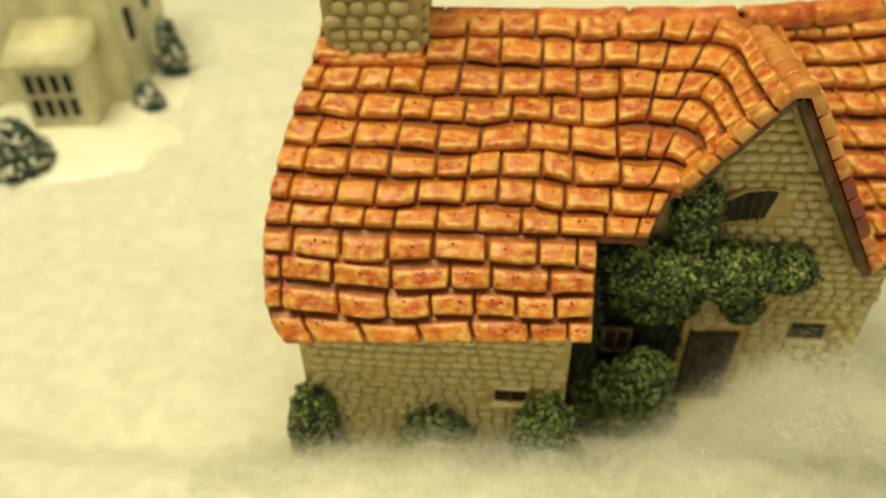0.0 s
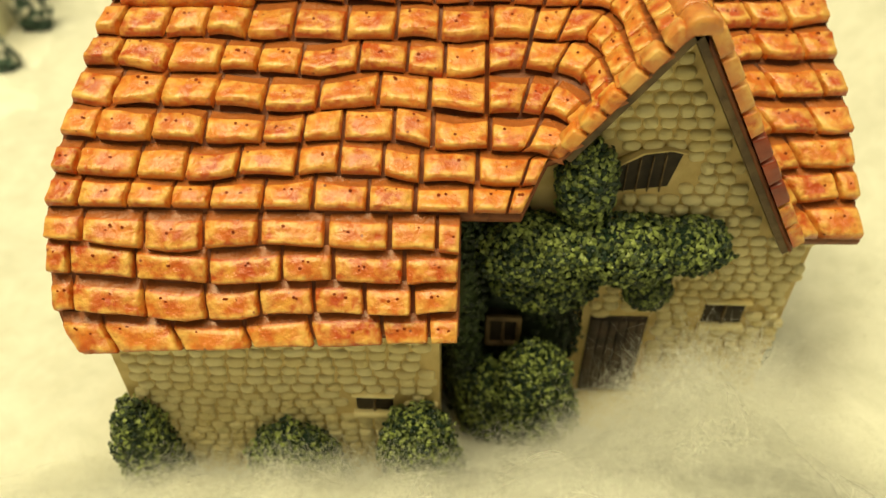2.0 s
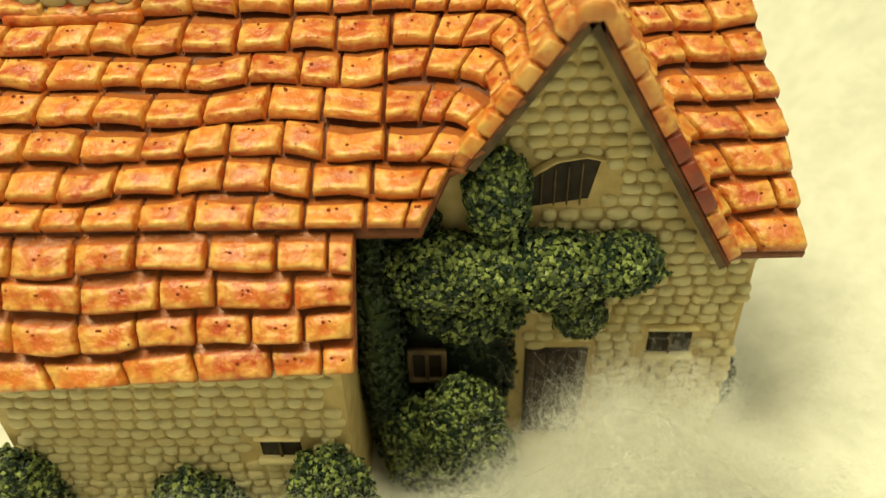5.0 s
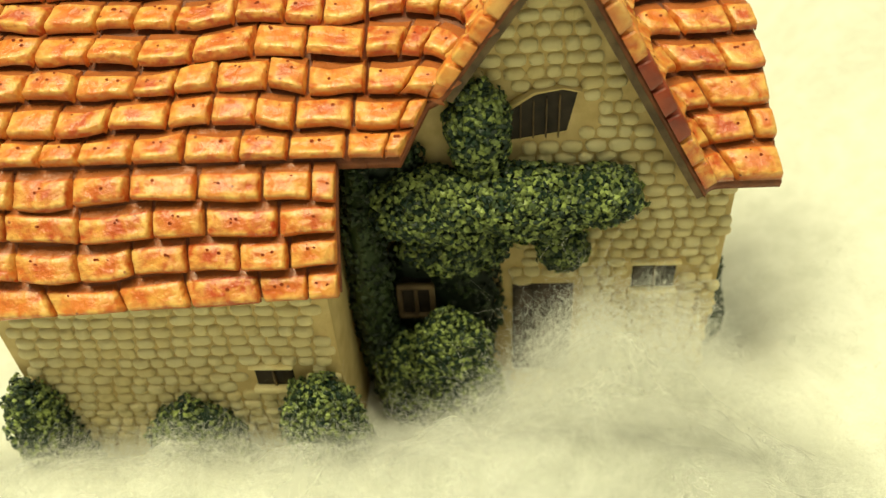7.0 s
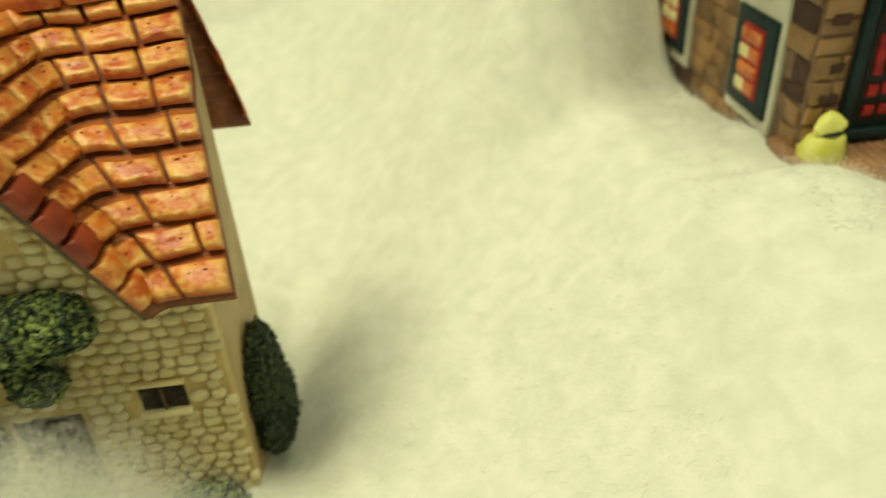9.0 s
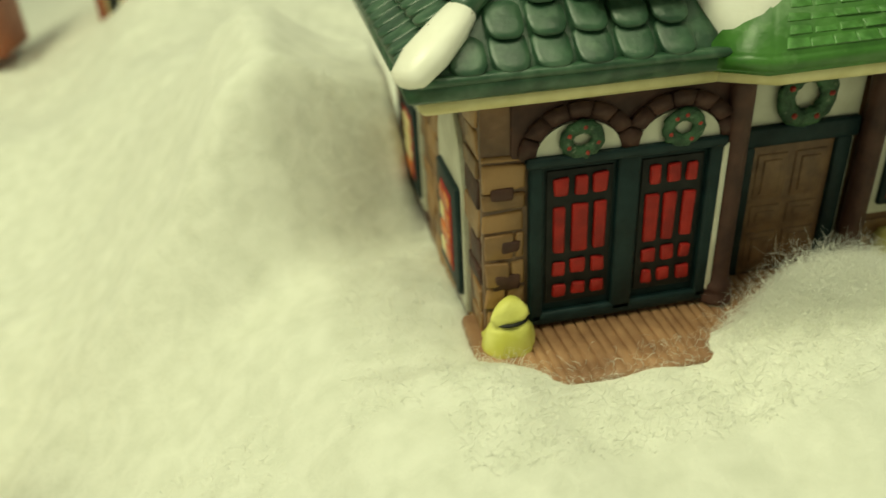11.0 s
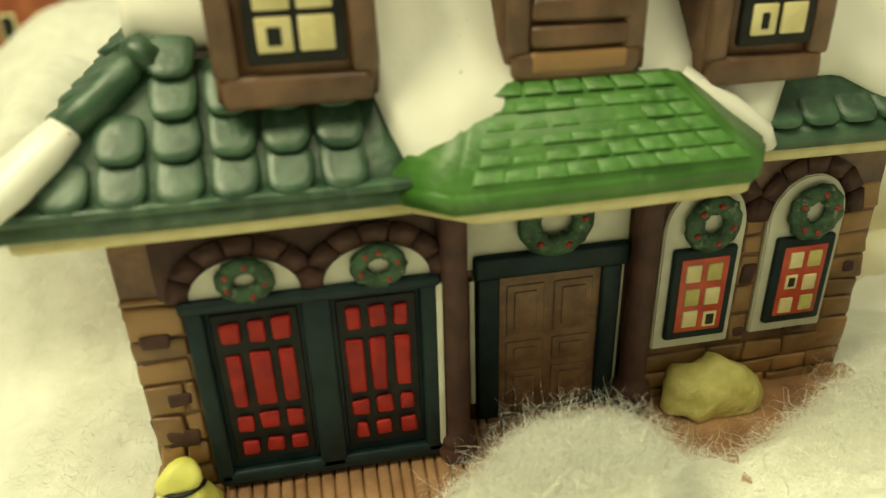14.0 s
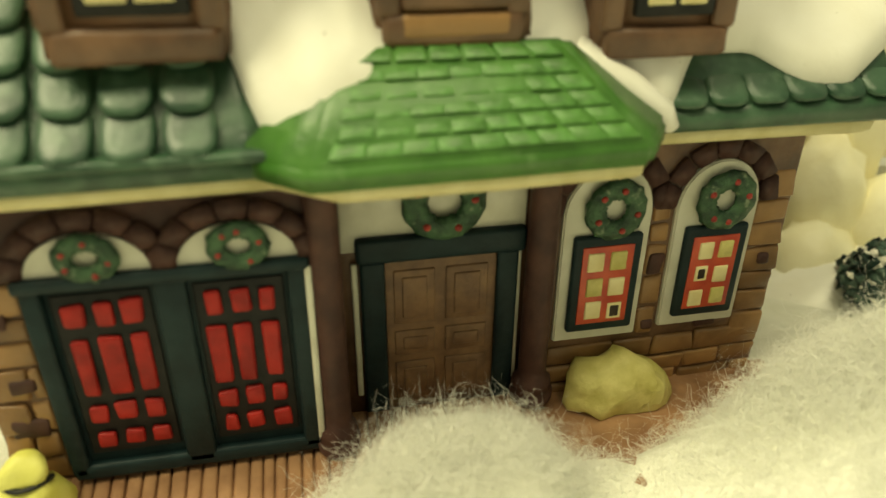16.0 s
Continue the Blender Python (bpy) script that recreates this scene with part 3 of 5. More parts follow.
Z_LOW = levels(PZ[:3], PY[:3], 4)
Z_LOW[-1] = 4.664
Z_UP = [4.667, 4.955, 5.245, 5.52, 5.80, 6.09, 6.40, 6.72, 7.05]
lay(course_left, Z_LOW, 0.78, roof_front, lambda z, d: d / (-3.05 - left_edge(z)), lambda z: -3.05 - left_edge(z), seed=5)


def valley_length(z):
    y, xg = front_y(z), gable_left(z)
    return max((xg + 2.7), 0.4) + max(y - VERGE, 0) * 0.9


def run_left(z):
    return -2.7 - left_edge(z)


lay(course_left, Z_UP, 0.64, roof_mid, lambda z, d: d / run_left(z) if d <= run_left(z) else 1 + (d - run_left(z)) / valley_length(z),
    lambda z: run_left(z) + valley_length(z), seed=6, narrow=lambda z: run_left(z) + 0.3)
Z_R = levels(RZ, RY, 9)
Z_R[-1] = 6.9


def run_right(z):
    return math.hypot(max(2.5 - gable_right(z), 0.5), max(right_y(z) - VERGE, 0)) * 1.05


lay(course_right, Z_R, 0.62, roof_right, lambda z, d: 0.12 + 0.88 * d / run_right(z), run_right, seed=9, rise=lambda p: 0.10 * (1 - smooth(VERGE, right_y(p.z), p.y)))
Z_B = levels([4.4, 7.05], [3.05, 2.45], 6)
lay(course_back, Z_B, 0.9, roof_back, lambda z, d: d / 10.7, lambda z: 10.7, seed=12)

# verge tiles down the gable's edges
for side, z_end, count in ((-1, 5.3, 6), (1, 3.75, 9)):
    for i in range(count):
        z0, z1 = lerp(7.0, z_end, (i + 1) / count), lerp(7.0, z_end, i / count)
        fx = gable_left if side < 0 else gable_right
        def fn(u, v, z0=z0, z1=z1, fx=fx, side=side):
            z = lerp(z0 + 0.02, z1 - 0.02, v)
            return Vector((fx(z) + side * 0.05, lerp(VERGE - 0.10, VERGE + (0.42 if side > 0 else 0.20), u), z + 0.07)), Vector((side * 0.85, -0.1, 0.52)).normalized()
        dark = side > 0 and i in (4, 5, 6)
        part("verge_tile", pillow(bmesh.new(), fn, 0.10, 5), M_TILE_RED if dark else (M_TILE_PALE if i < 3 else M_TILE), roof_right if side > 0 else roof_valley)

# the gable's ridge caps and the main ridge caps
def cap_run(p0, p1, count, radius, owner, seed, mat=None):
    r = random.Random(seed)
    p0, p1 = Vector(p0), Vector(p1)
    d = (p1 - p0).normalized()
    s = d.cross(Vector((0, 0, 1))).normalized()
    cuts = [0]
    for i in range(1, count):
        cuts.append((i + r.uniform(-0.12, 0.12)) / count)
    cuts.append(1)
    for i in range(count):
        bm = bmesh.new()
        rings = []
        L = (cuts[i + 1] - cuts[i])
        for k, (t, q) in enumerate(((0.012, 0.55), (0.03, 0.92), (0.12, 1.0), (0.35, 0.93), (0.65, 0.94), (0.88, 1.03), (0.97, 0.95), (0.988, 0.55))):
            c = p0.lerp(p1, cuts[i] + L * t)
            ring = []
            for a in range(9):
                an = math.pi * (a / 8 * 1.24 - 0.12)
                ring.append(bm.verts.new(c + s * math.cos(an) * radius * 1.15 * q + Vector((0, 0, 1)) * math.sin(an) * radius * q))
            rings.append(ring)
        for a, b in zip(rings, rings[1:]):
            for j in range(8):
                bm.faces.new((a[j], a[j + 1], b[j + 1], b[j]))
        bm.faces.new(rings[0][::-1])
        bm.faces.new(rings[-1])
        bmesh.ops.recalc_face_normals(bm, faces=bm.faces[:])
        part("ridge_tile", wobble(bm, 0.04, 1.7, seed), mat or M_TILE, owner)


cap_run((-5.75, 2.45, 6.74), (-0.6, 2.5, 6.86), 3, 0.27, roof_mid, 4)
cap_run((-0.5, 2.52, 6.86), (2.1, 3.18, 6.86), 2, 0.26, roof_right, 4)
cap_run((2.2, 3.3, 6.75), (2.62, 3.78, 4.5), 4, 0.16, roof_back, 8)
cap_run((APEX_X - 0.04, 1.8, 6.93), (APEX_X, VERGE - 0.12, 7.02), 5, 0.19, roof_valley, 5, M_TILE_PALE)

# walls
def wall(name, outline, axis, lo, hi, mat=None):
    return part(name, prism(bmesh.new(), outline, axis, lo, hi), mat or M_MORTAR, cottage, smooth=False)


def gable_outline():
    return [(WING_X + 0.02, -0.8), (WX1, -0.8), (WX1, 3.6), (gable_right(3.75) + 0.02, 3.7), (APEX_X, APEX_Z - 0.26), (gable_left(5.3) + 0.05, 5.2), (-3.0, 4.4), (WING_X + 0.02, 4.4)]


wall_gable = wall("front_wall", gable_outline(), "y", 0.0, 0.25)
wall_wing = wall("wing_wall", [(WX0, -0.8), (WING_X, -0.8), (WING_X, 3.3), (WX0, 3.3)], "y", WING_Y, WING_Y + 0.22)
wall_return = wall("return_wall", [(WING_Y + 0.22, -0.8), (0.25, -0.8), (0.25, 4.5), (-0.9, 4.4), (WING_Y + 0.22, 3.3)], "x", WING_X - 0.2, WING_X)
wall_right = wall("end_wall", [(0.25, -0.8), (WY1, -0.8), (WY1, 6.2), (1.9, 5.65), (0.5, 4.3), (0.25, 3.7)], "x", WX1 - 0.22, WX1, M_PLASTER)
wall_left = wall("end_wall", [(WING_Y + 0.22, -0.8), (WY1, -0.8), (WY1, 5.8), (2.2, 6.6), (0.3, 5.3), (-1.0, 4.4), (WING_Y + 0.22, 3.3)], "x", WX0, WX0 + 0.22)
wall_back = wall("back_wall", [(WX0 + 0.22, -0.8), (WX1 - 0.22, -0.8), (WX1 - 0.22, 5.6), (WX0 + 0.22, 5.6)], "y", WY1 - 0.2, WY1)


def in_gable(a, z):
    if z < -0.7 or a < -1.6 or a > 2.36 or z > 6.7 or (a < -0.95 and z < 4.2):
        return False
    if z > 3.6 and (a > gable_right(z) - 0.16 or a < gable_left(z) + 0.16):
        return False
    if -0.95 < a < 0.15 and -0.3 < z < 1.78:
        return False
    if -0.95 < a < 0.05 and 4.25 < z < 5.08:
        return False
    if 0.96 < a < 1.70 and 1.54 < z < 2.16:
        return False
    return True


stones(wall_gable, M_STONE, in_gable, (0, 0, 0), (1, 0, 0), (-1.7, -0.7), (2.4, 6.75), 0.26, 0.185, 0.085, seed=2)
stones(wall_wing, M_STONE, lambda a, z: WX0 + 0.02 < a < WING_X - 0.02 and not (-4.64 < a < -3.96 and 1.25 < z < 1.82), (0, WING_Y, 0), (1, 0, 0), (WX0, -0.75), (WING_X, 3.15), 0.27, 0.18, 0.07, seed=3)

# door, windows
door = part("door", box(bmesh.new(), (-0.84, -0.035, -0.2), (0.12, 0.05, 1.7), 0.02), M_WOOD_DARK, cottage, "dark plank door")
for i in range(6):
    x = -0.82 + i * 0.155
    part("plank", box(bmesh.new(), (x, -0.075, -0.18), (x + 0.14, -0.02, 1.66), 0.02), M_WOOD_DARK, door)
part("step", wobble(box(bmesh.new(), (-0.9, -0.9, -0.75), (0.6, 0.0, -0.22), 0.12, 3), 0.05, 2), M_STONE, cottage)


def small_window(x0, x1, z0, z1, y, arch=0.0, bars=2, frame_mat=None):
    w = part("window", box(bmesh.new(), (x0, y - 0.02, z0), (x1, y + 0.06, z1), 0.02), M_GLASS_DARK, cottage, "dark recessed window")
    k = 0.045
    for lo, hi in (((x0 - k, z0 - 2 * k), (x1 + k, z0)), ((x0 - k, z1), (x1 + k, z1 + k))):
        part("sill" if lo[1] < z0 else "lintel", wobble(box(bmesh.new(), (lo[0], y - 0.13, lo[1]), (hi[0], y + 0.02, hi[1] + 0.02), 0.03), 0.02, 4), frame_mat or M_STONE, w)
    for i in range(1, bars + 1):
        x = lerp(x0, x1, i / (bars + 1))
        part("bar", box(bmesh.new(), (x - 0.02, y - 0.06, z0), (x + 0.02, y, z1), 0.01), M_TRIM_DARK, w)
    return w


small_window(1.0, 1.66, 1.60, 2.12, 0.0, bars=1)
small_window(-4.58, -4.02, 1.34, 1.74, WING_Y, bars=1)
ivy_window = part("window", box(bmesh.new(), (-2.56, -0.44, 1.50), (-2.08, -0.2, 2.06), 0.02), M_GLASS_DARK, cottage, "small window in the ivy, its cream frame darkened as shade")
# frame bars take the dark trim: shade put into the cream frame's colour
for lo, hi in (((-2.60, 1.44), (-2.04, 1.53)), ((-2.60, 2.02), (-2.04, 2.11)), ((-2.61, 1.47), (-2.53, 2.08)), ((-2.11, 1.47), (-2.03, 2.08)), ((-2.35, 1.5), (-2.29, 2.05))):
    part("frame_bar", wobble(box(bmesh.new(), (lo[0], -0.49, lo[1]), (hi[0], -0.4, hi[1]), 0.02), 0.012, 4), M_TRIM_DARK, ivy_window)
arched = part("window", prism(bmesh.new(), [(-0.88, 4.3), (-0.12, 4.42), (0.0, 4.98), (-0.2, 5.03), (-0.5, 4.98), (-0.78, 4.85), (-0.88, 4.75)], "y", -0.03, 0.05), M_GLASS_DARK, cottage, "arched window with leaded bars", smooth=False)
for i in range(4):
    x = -0.75 + i * 0.17
    part("bar", box(bmesh.new(), (x, -0.07, 4.33), (x + 0.022, -0.02, 4.84 + i * 0.04), 0.01), M_TRIM_DARK, arched)
part("lintel", prism(bmesh.new(), [(-0.92, 4.76), (-0.55, 5.0), (-0.2, 5.06), (0.05, 5.0), (0.05, 5.05), (-0.2, 5.11), (-0.6, 5.05), (-0.95, 4.82)], "y", -0.13, 0.02, 0.015), M_MORTAR, arched)

end_window = part("window", box(bmesh.new(), (WX1 - 0.02, 0.85, 4.35), (WX1 + 0.03, 1.25, 5.0), 0.02), M_GLASS_DARK, cottage, "small dark window under the end eave")
part("brace", wobble(box(bmesh.new(), (WX1, 0.72, 4.3), (WX1 + 0.09, 0.84, 5.05), 0.03), 0.02, 3), M_TRIM_DARK, end_window)

# bargeboards
def board(x0, z0, x1, z1, name="bargeboard"):
    d = Vector((x1 - x0, 0, z1 - z0)).normalized()
    nx, nz = -d.z * 0.10, d.x * 0.10
    if nz > 0:
        nx, nz = -nx, -nz
    out = [(x0, z0), (x1, z1), (x1 + nx, z1 + nz), (x0 + nx, z0 + nz)]
    part(name, prism(bmesh.new(), out, "y", VERGE + 0.04, 0.02), M_TRIM_DARK, cottage, smooth=False)


board(APEX_X, APEX_Z - 0.14, gable_left(5.3), 5.16)
board(APEX_X, APEX_Z - 0.14, gable_right(3.75), 3.61)

# chimney
CX0, CX1, CY0, CY1 = -7.75, -6.15, 1.55, 2.9
bm = bmesh.new()
prism(bm, [(CX0, 5.9), (CX1, 5.9), (CX1 + 0.12, 8.2), (CX1 + 0.2, 9.6), (CX0 + 0.5, 9.6), (CX0 + 0.5, 8.5), (CX0 - 0.05, 8.0), (CX0 - 0.05, 7.4)], "y", CY0, CY1)
chimney = part("chimney", bm, M_CHIM_BED, cottage, "tan stone chimney stack", smooth=False)
stones(chimney, M_CHIM, lambda a, z: CX0 - 0.12 < a < CX1 + 0.1 and (z < 8.0 or a > CX0 + 0.5), (0, CY0, 0), (1, 0, 0), (CX0, 6.3), (CX1 + 0.2, 9.5), 0.32, 0.235, 0.09, seed=5)
stones(chimney, M_CHIM, lambda a, z: CY0 < a < CY1, (CX1 + 0.07, 0, 0), (0, 1, 0), (CY0, 6.6), (CY1, 9.5), 0.34, 0.235, 0.09, seed=6)
part("flashing", wobble(box(bmesh.new(), (CX0 - 0.12, CY0 - 0.2, 6.32), (CX1 + 0.15, CY0 + 0.1, 6.5), 0.07, 3), 0.05, 2), M_TILE, chimney)

# planting on and round the cottage
ivy_blobs = [((-1.30, -0.2, 4.55), (0.42, 0.35, 0.72)), ((-1.95, -0.35, 3.45), (1.0, 0.55, 0.55)), ((-0.65, -0.35, 3.5), (0.95, 0.5, 0.55)),
             ((0.30, -0.3, 3.55), (0.62, 0.42, 0.42)), ((-0.12, -0.25, 2.6), (0.36, 0.3, 0.33)), ((-1.7, -0.3, 2.75), (0.8, 0.45, 0.45))]
open_side = lambda p: not (-2.68 < p.x < -1.98 and 1.4 < p.z < 2.2)
plant("ivy", ivy_blobs, 14000, 0.10, "dark green moulded ivy climbing the cottage wall", "ivy", M_LEAF, M_LEAF_SHADE, (-1.2, -0.2, -0.6), 3)
# the inner corner's shade is painted by giving this ivy the darker green
plant("ivy", [((-2.98, -0.4, 2.0), (0.32, 0.42, 2.5)), ((-2.0, -0.1, 1.3), (1.0, 0.2, 1.9)), ((-2.7, -0.1, 4.1), (0.6, 0.25, 0.5))], 3000, 0.12, "dark ivy in the cottage's inner corner, shade in its colour", "ivy", M_LEAF_SHADE, M_LEAF_SHADE, (-2.6, -0.3, -0.6), 4, keep=open_side)
for c, rad, n, s in (((-7.95, -1.95, 0.35), (0.48, 0.45, 1.35), 1100, 21), ((-5.6, -2.0, 0.3), (0.72, 0.4, 0.9), 1200, 22), ((-3.65, -2.0, 0.75), (0.58, 0.45, 0.95), 1100, 23),
                     ((-1.8, -0.85, 0.75), (0.66, 0.5, 1.12), 1400, 24), ((-2.55, -0.7, 0.35), (0.5, 0.4, 0.95), 900, 27), ((2.45, 1.4, 0.6), (0.32, 0.85, 1.15), 1200, 25), ((1.55, -0.28, -0.12), (0.5, 0.2, 0.26), 300, 26)):
    # the end-wall shrub's shade is put into its darker leaf colour
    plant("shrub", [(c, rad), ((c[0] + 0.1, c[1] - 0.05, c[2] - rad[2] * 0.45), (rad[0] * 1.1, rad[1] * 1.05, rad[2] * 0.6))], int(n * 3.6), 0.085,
          "rounded green shrub against the cottage wall", "shrub", M_LEAF if c[0] < 2 else M_LEAF_SHADE, M_LEAF_SHADE, (c[0], c[1], c[2] - rad[2]), s, "shrubs round the cottage")

# ---- shop house with the green roof ----
shop = thing("shop_house", (17, 5, 2.8), "glazed ceramic shop house with green tiled roof and snow", "model house")
FX0, FX1, FY, DY, BY = 12.15, 15.65, 2.85, 3.42, 3.36
EAVE = 7.15


def roof_y(z):
    return 2.5 + (z - EAVE) / 1.17


def shop_wall(name, lo, hi):
    return part(name, box(bmesh.new(), lo, hi, 0.03), M_BROWN, shop)


wall_bay = shop_wall("bay_wall", (FX0, FY, 2.75), (FX1, FY + 0.5, 6.8))
wall_door = shop_wall("door_wall", (FX1 - 0.02, DY, 2.75), (18.3, DY + 0.4, 6.8))
wall_windows = shop_wall("window_wall", (18.28, BY, 2.75), (21.6, BY + 0.45, 6.85))
wall_side = shop_wall("side_wall", (FX0, FY + 0.5, 1.2), (FX0 + 0.35, 11.4, 6.8))
shop_wall("side_wall", (21.25, BY + 0.45, 1.2), (21.6, 11.4, 6.8))
shop_wall("back_wall", (FX0 + 0.35, 11.0, 1.2), (21.25, 11.4, 6.8))


def flat_stones(owner, spots, mat, y, seed):
    r = random.Random(seed)
    for x, z, w, h in spots:
        b = box(bmesh.new(), (x, y - 0.045, z), (x + w, y + 0.04, z + h), 0.05, 2)
        part("stone", wobble(b, 0.05, 3.0, r.random() * 20), mat, owner)


def course_blocks(x0, x1, z0, z1, w, h, seed, skip=None):
    r = random.Random(seed)
    out, z = [], z0
    while z < z1 - 0.1:
        hh = min(h * r.uniform(0.75, 1.3), z1 - z)
        x = x0
        while x < x1 - 0.05:
            ww = min(w * r.uniform(0.7, 1.5), x1 - x)
            if x1 - x - ww < 0.15:
                ww = x1 - x
            if not (skip and skip(x + ww / 2, z + hh / 2)):
                out.append((x + 0.015, z + 0.015, ww - 0.03, hh - 0.03))
            x += ww
        z += hh
    return out


corner_blocks = course_blocks(FX0, 12.76, 3.0, 6.0, 0.42, 0.34, 3)
flat_stones(wall_bay, corner_blocks, M_BRICK, FY, 1)
flat_stones(wall_bay, [(12.28, 5.35, 0.3, 0.2), (12.42, 4.55, 0.24, 0.18), (12.3, 3.95, 0.36, 0.24)], M_PURPLE, FY - 0.03, 2)
flat_stones(wall_windows, course_blocks(19.72, 20.0, 3.95, 6.1, 0.4, 0.4, 5), M_BRICK, BY, 3)
flat_stones(wall_windows, course_blocks(21.1, 21.6, 3.7, 6.2, 0.4, 0.36, 6), M_BRICK, BY, 4)
flat_stones(wall_windows, course_blocks(18.5, 21.6, 3.0, 3.98, 0.7, 0.34, 7), M_BRICK, BY, 5)
flat_stones(wall_windows, [(19.76, 4.9, 0.2, 0.26), (19.8, 4.05, 0.18, 0.14), (20.55, 3.98, 0.32, 0.14), (21.3, 4.9, 0.14, 0.16)], M_PURPLE, BY - 0.04, 6)


def side_stones():
    r = random.Random(8)
    for y, z, w, h in course_blocks(2.95, 11.2, 2.6, 6.7, 0.6, 0.42, 9, lambda a, z: (3.65 < a < 5.65 and 2.9 < z < 6.4) or (7.5 < a < 9.7 and 2.9 < z < 6.4)):
        dark = r.random() < 0.10
        b = box(bmesh.new(), (FX0 - 0.04, y, z), (FX0 + 0.03, y + w, z + h), 0.05, 2)
        part("stone", wobble(b, 0.05, 3.0, r.random() * 20), M_PURPLE if dark else M_BRICK, wall_side)


side_stones()


def arch_band(cx, cz, r0, r1, y, owner, count, squash=0.62):
    """Dark voussoirs round a low arch."""
    for i in range(count):
        a0, a1 = math.pi * (i + 0.04) / count, math.pi * (i + 0.96) / count
        out = []
        for a in (a0, (a0 + a1) / 2, a1):
            out.append((cx + r1 * math.cos(a), cz + r1 * math.sin(a) * squash))
        for a in (a1, (a0 + a1) / 2, a0):
            out.append((cx + r0 * math.cos(a), cz + r0 * math.sin(a) * squash))
        part("arch_stone", prism(bmesh.new(), out, "y", y - 0.10, y + 0.02, 0.018), M_PURPLE, owner)


def half_disc(cx, cz, r, squash, y, owner, name, mat):
    out = [(cx + r * math.cos(math.pi * i / 14), cz + r * math.sin(math.pi * i / 14) * squash) for i in range(15)]
    return part(name, prism(bmesh.new(), out, "y", y - 0.05, y + 0.01), mat, owner, smooth=False)


def wreath(cx, cz, R, r, y, squash=1.0, seed=1):
    """A round wreath with berries; it hangs on the wall and is moulded to the house."""
    g = random.Random(seed)
    bm = bmesh.new()
    rings = []
    for i in range(28):
        a = math.tau * i / 28
        c = Vector((cx + R * math.cos(a), y - r * 0.5, cz + R * math.sin(a) * squash))
        o = Vector((math.cos(a), 0, math.sin(a)))
        k = r * (1 + 0.10 * math.sin(i * 2.6 + seed))
        rings.append([bm.verts.new(c + o * math.cos(b) * k + Vector((0, -1, 0)) * math.sin(b) * k * 0.55) for b in [math.tau * j / 8 for j in range(8)]])
    for i in range(28):
        p, q = rings[i], rings[(i + 1) % 28]
        for j in range(8):
            bm.faces.new((p[j], q[j], q[(j + 1) % 8], p[(j + 1) % 8]))
    bmesh.ops.recalc_face_normals(bm, faces=bm.faces[:])
    ob = part("wreath", wobble(bm, r * 0.16, 11, seed), M_WREATH, shop, "green wreath with red berries")
    for i in range(5):
        a = math.tau * (i + g.uniform(-0.25, 0.25)) / 5
        b = bmesh.new()
        bmesh.ops.create_icosphere(b, subdivisions=2, radius=r * 0.32)
        bmesh.ops.translate(b, verts=b.verts[:], vec=(cx + R * math.cos(a), y - r * 0.95, cz + R * math.sin(a) * squash))
        part("berry", b, M_BERRY, ob)
    return ob


# double doors with red panes
arch_wall = part("arch_panel", wobble(box(bmesh.new(), (12.55, FY - 0.04, 5.92), (FX1, FY + 0.05, 6.72), 0.03), 0.01, 3), M_PURPLE, shop, "purple-brown stone panel over the doors")
for cx, s in ((13.47, 1), (14.90, 2)):
    half_disc(cx, 5.93, 0.60, 0.75, FY - 0.045, arch_wall, "tympanum", M_WHITE)
    arch_band(cx, 5.93, 0.60, 0.84, FY - 0.03 - 0.012 * s, arch_wall, 7, 0.85)
    wreath(cx + 0.02, 6.14, 0.215, 0.10, FY - 0.10, 0.85, s)
frame_d = part("door_frame", box(bmesh.new(), (12.80, FY - 0.06, 3.34), (15.55, FY + 0.02, 5.92), 0.03), M_TEAL, shop, "dark teal double door frame")
part("lintel", box(bmesh.new(), (12.74, FY - 0.19, 5.80), (15.60, FY, 5.95), 0.04), M_TEAL, frame_d)
part("threshold", box(bmesh.new(), (12.80, FY - 0.16, 3.30), (15.56, FY, 3.50), 0.04), M_TEAL, frame_d)
for x0, x1 in ((12.78, 12.98), (14.03, 14.36), (15.36, 15.57)):
    part("stile", box(bmesh.new(), (x0, FY - 0.16, 3.36), (x1, FY, 5.86), 0.04), M_TEAL, frame_d)
rp = random.Random(17)
for x0, x1 in ((13.07, 13.95), (14.44, 15.28)):
    leaf = part("door_leaf", box(bmesh.new(), (x0 - 0.04, FY - 0.085, 3.62), (x1 + 0.04, FY - 0.03, 5.72), 0.02), M_BLACK, shop, "dark door leaf with raised red panes")
    w = (x1 - x0) / 3
    for i in range(3):
        for z0, z1 in ((5.32, 5.64), (4.44, 5.22), (4.08, 4.34), (3.72, 3.98)):
            x = x0 + i * w
            j = [rp.uniform(-0.02, 0.02) for _ in range(4)]
            b = box(bmesh.new(), (x + 0.05 + j[0], FY - 0.15, z0 + 0.02 + j[1]), (x + w - 0.045 + j[2], FY - 0.07, z1 - 0.02 + j[3]), 0.05, 3)
            part("pane", wobble(b, 0.02, 5, rp.random() * 9), M_RED, leaf)


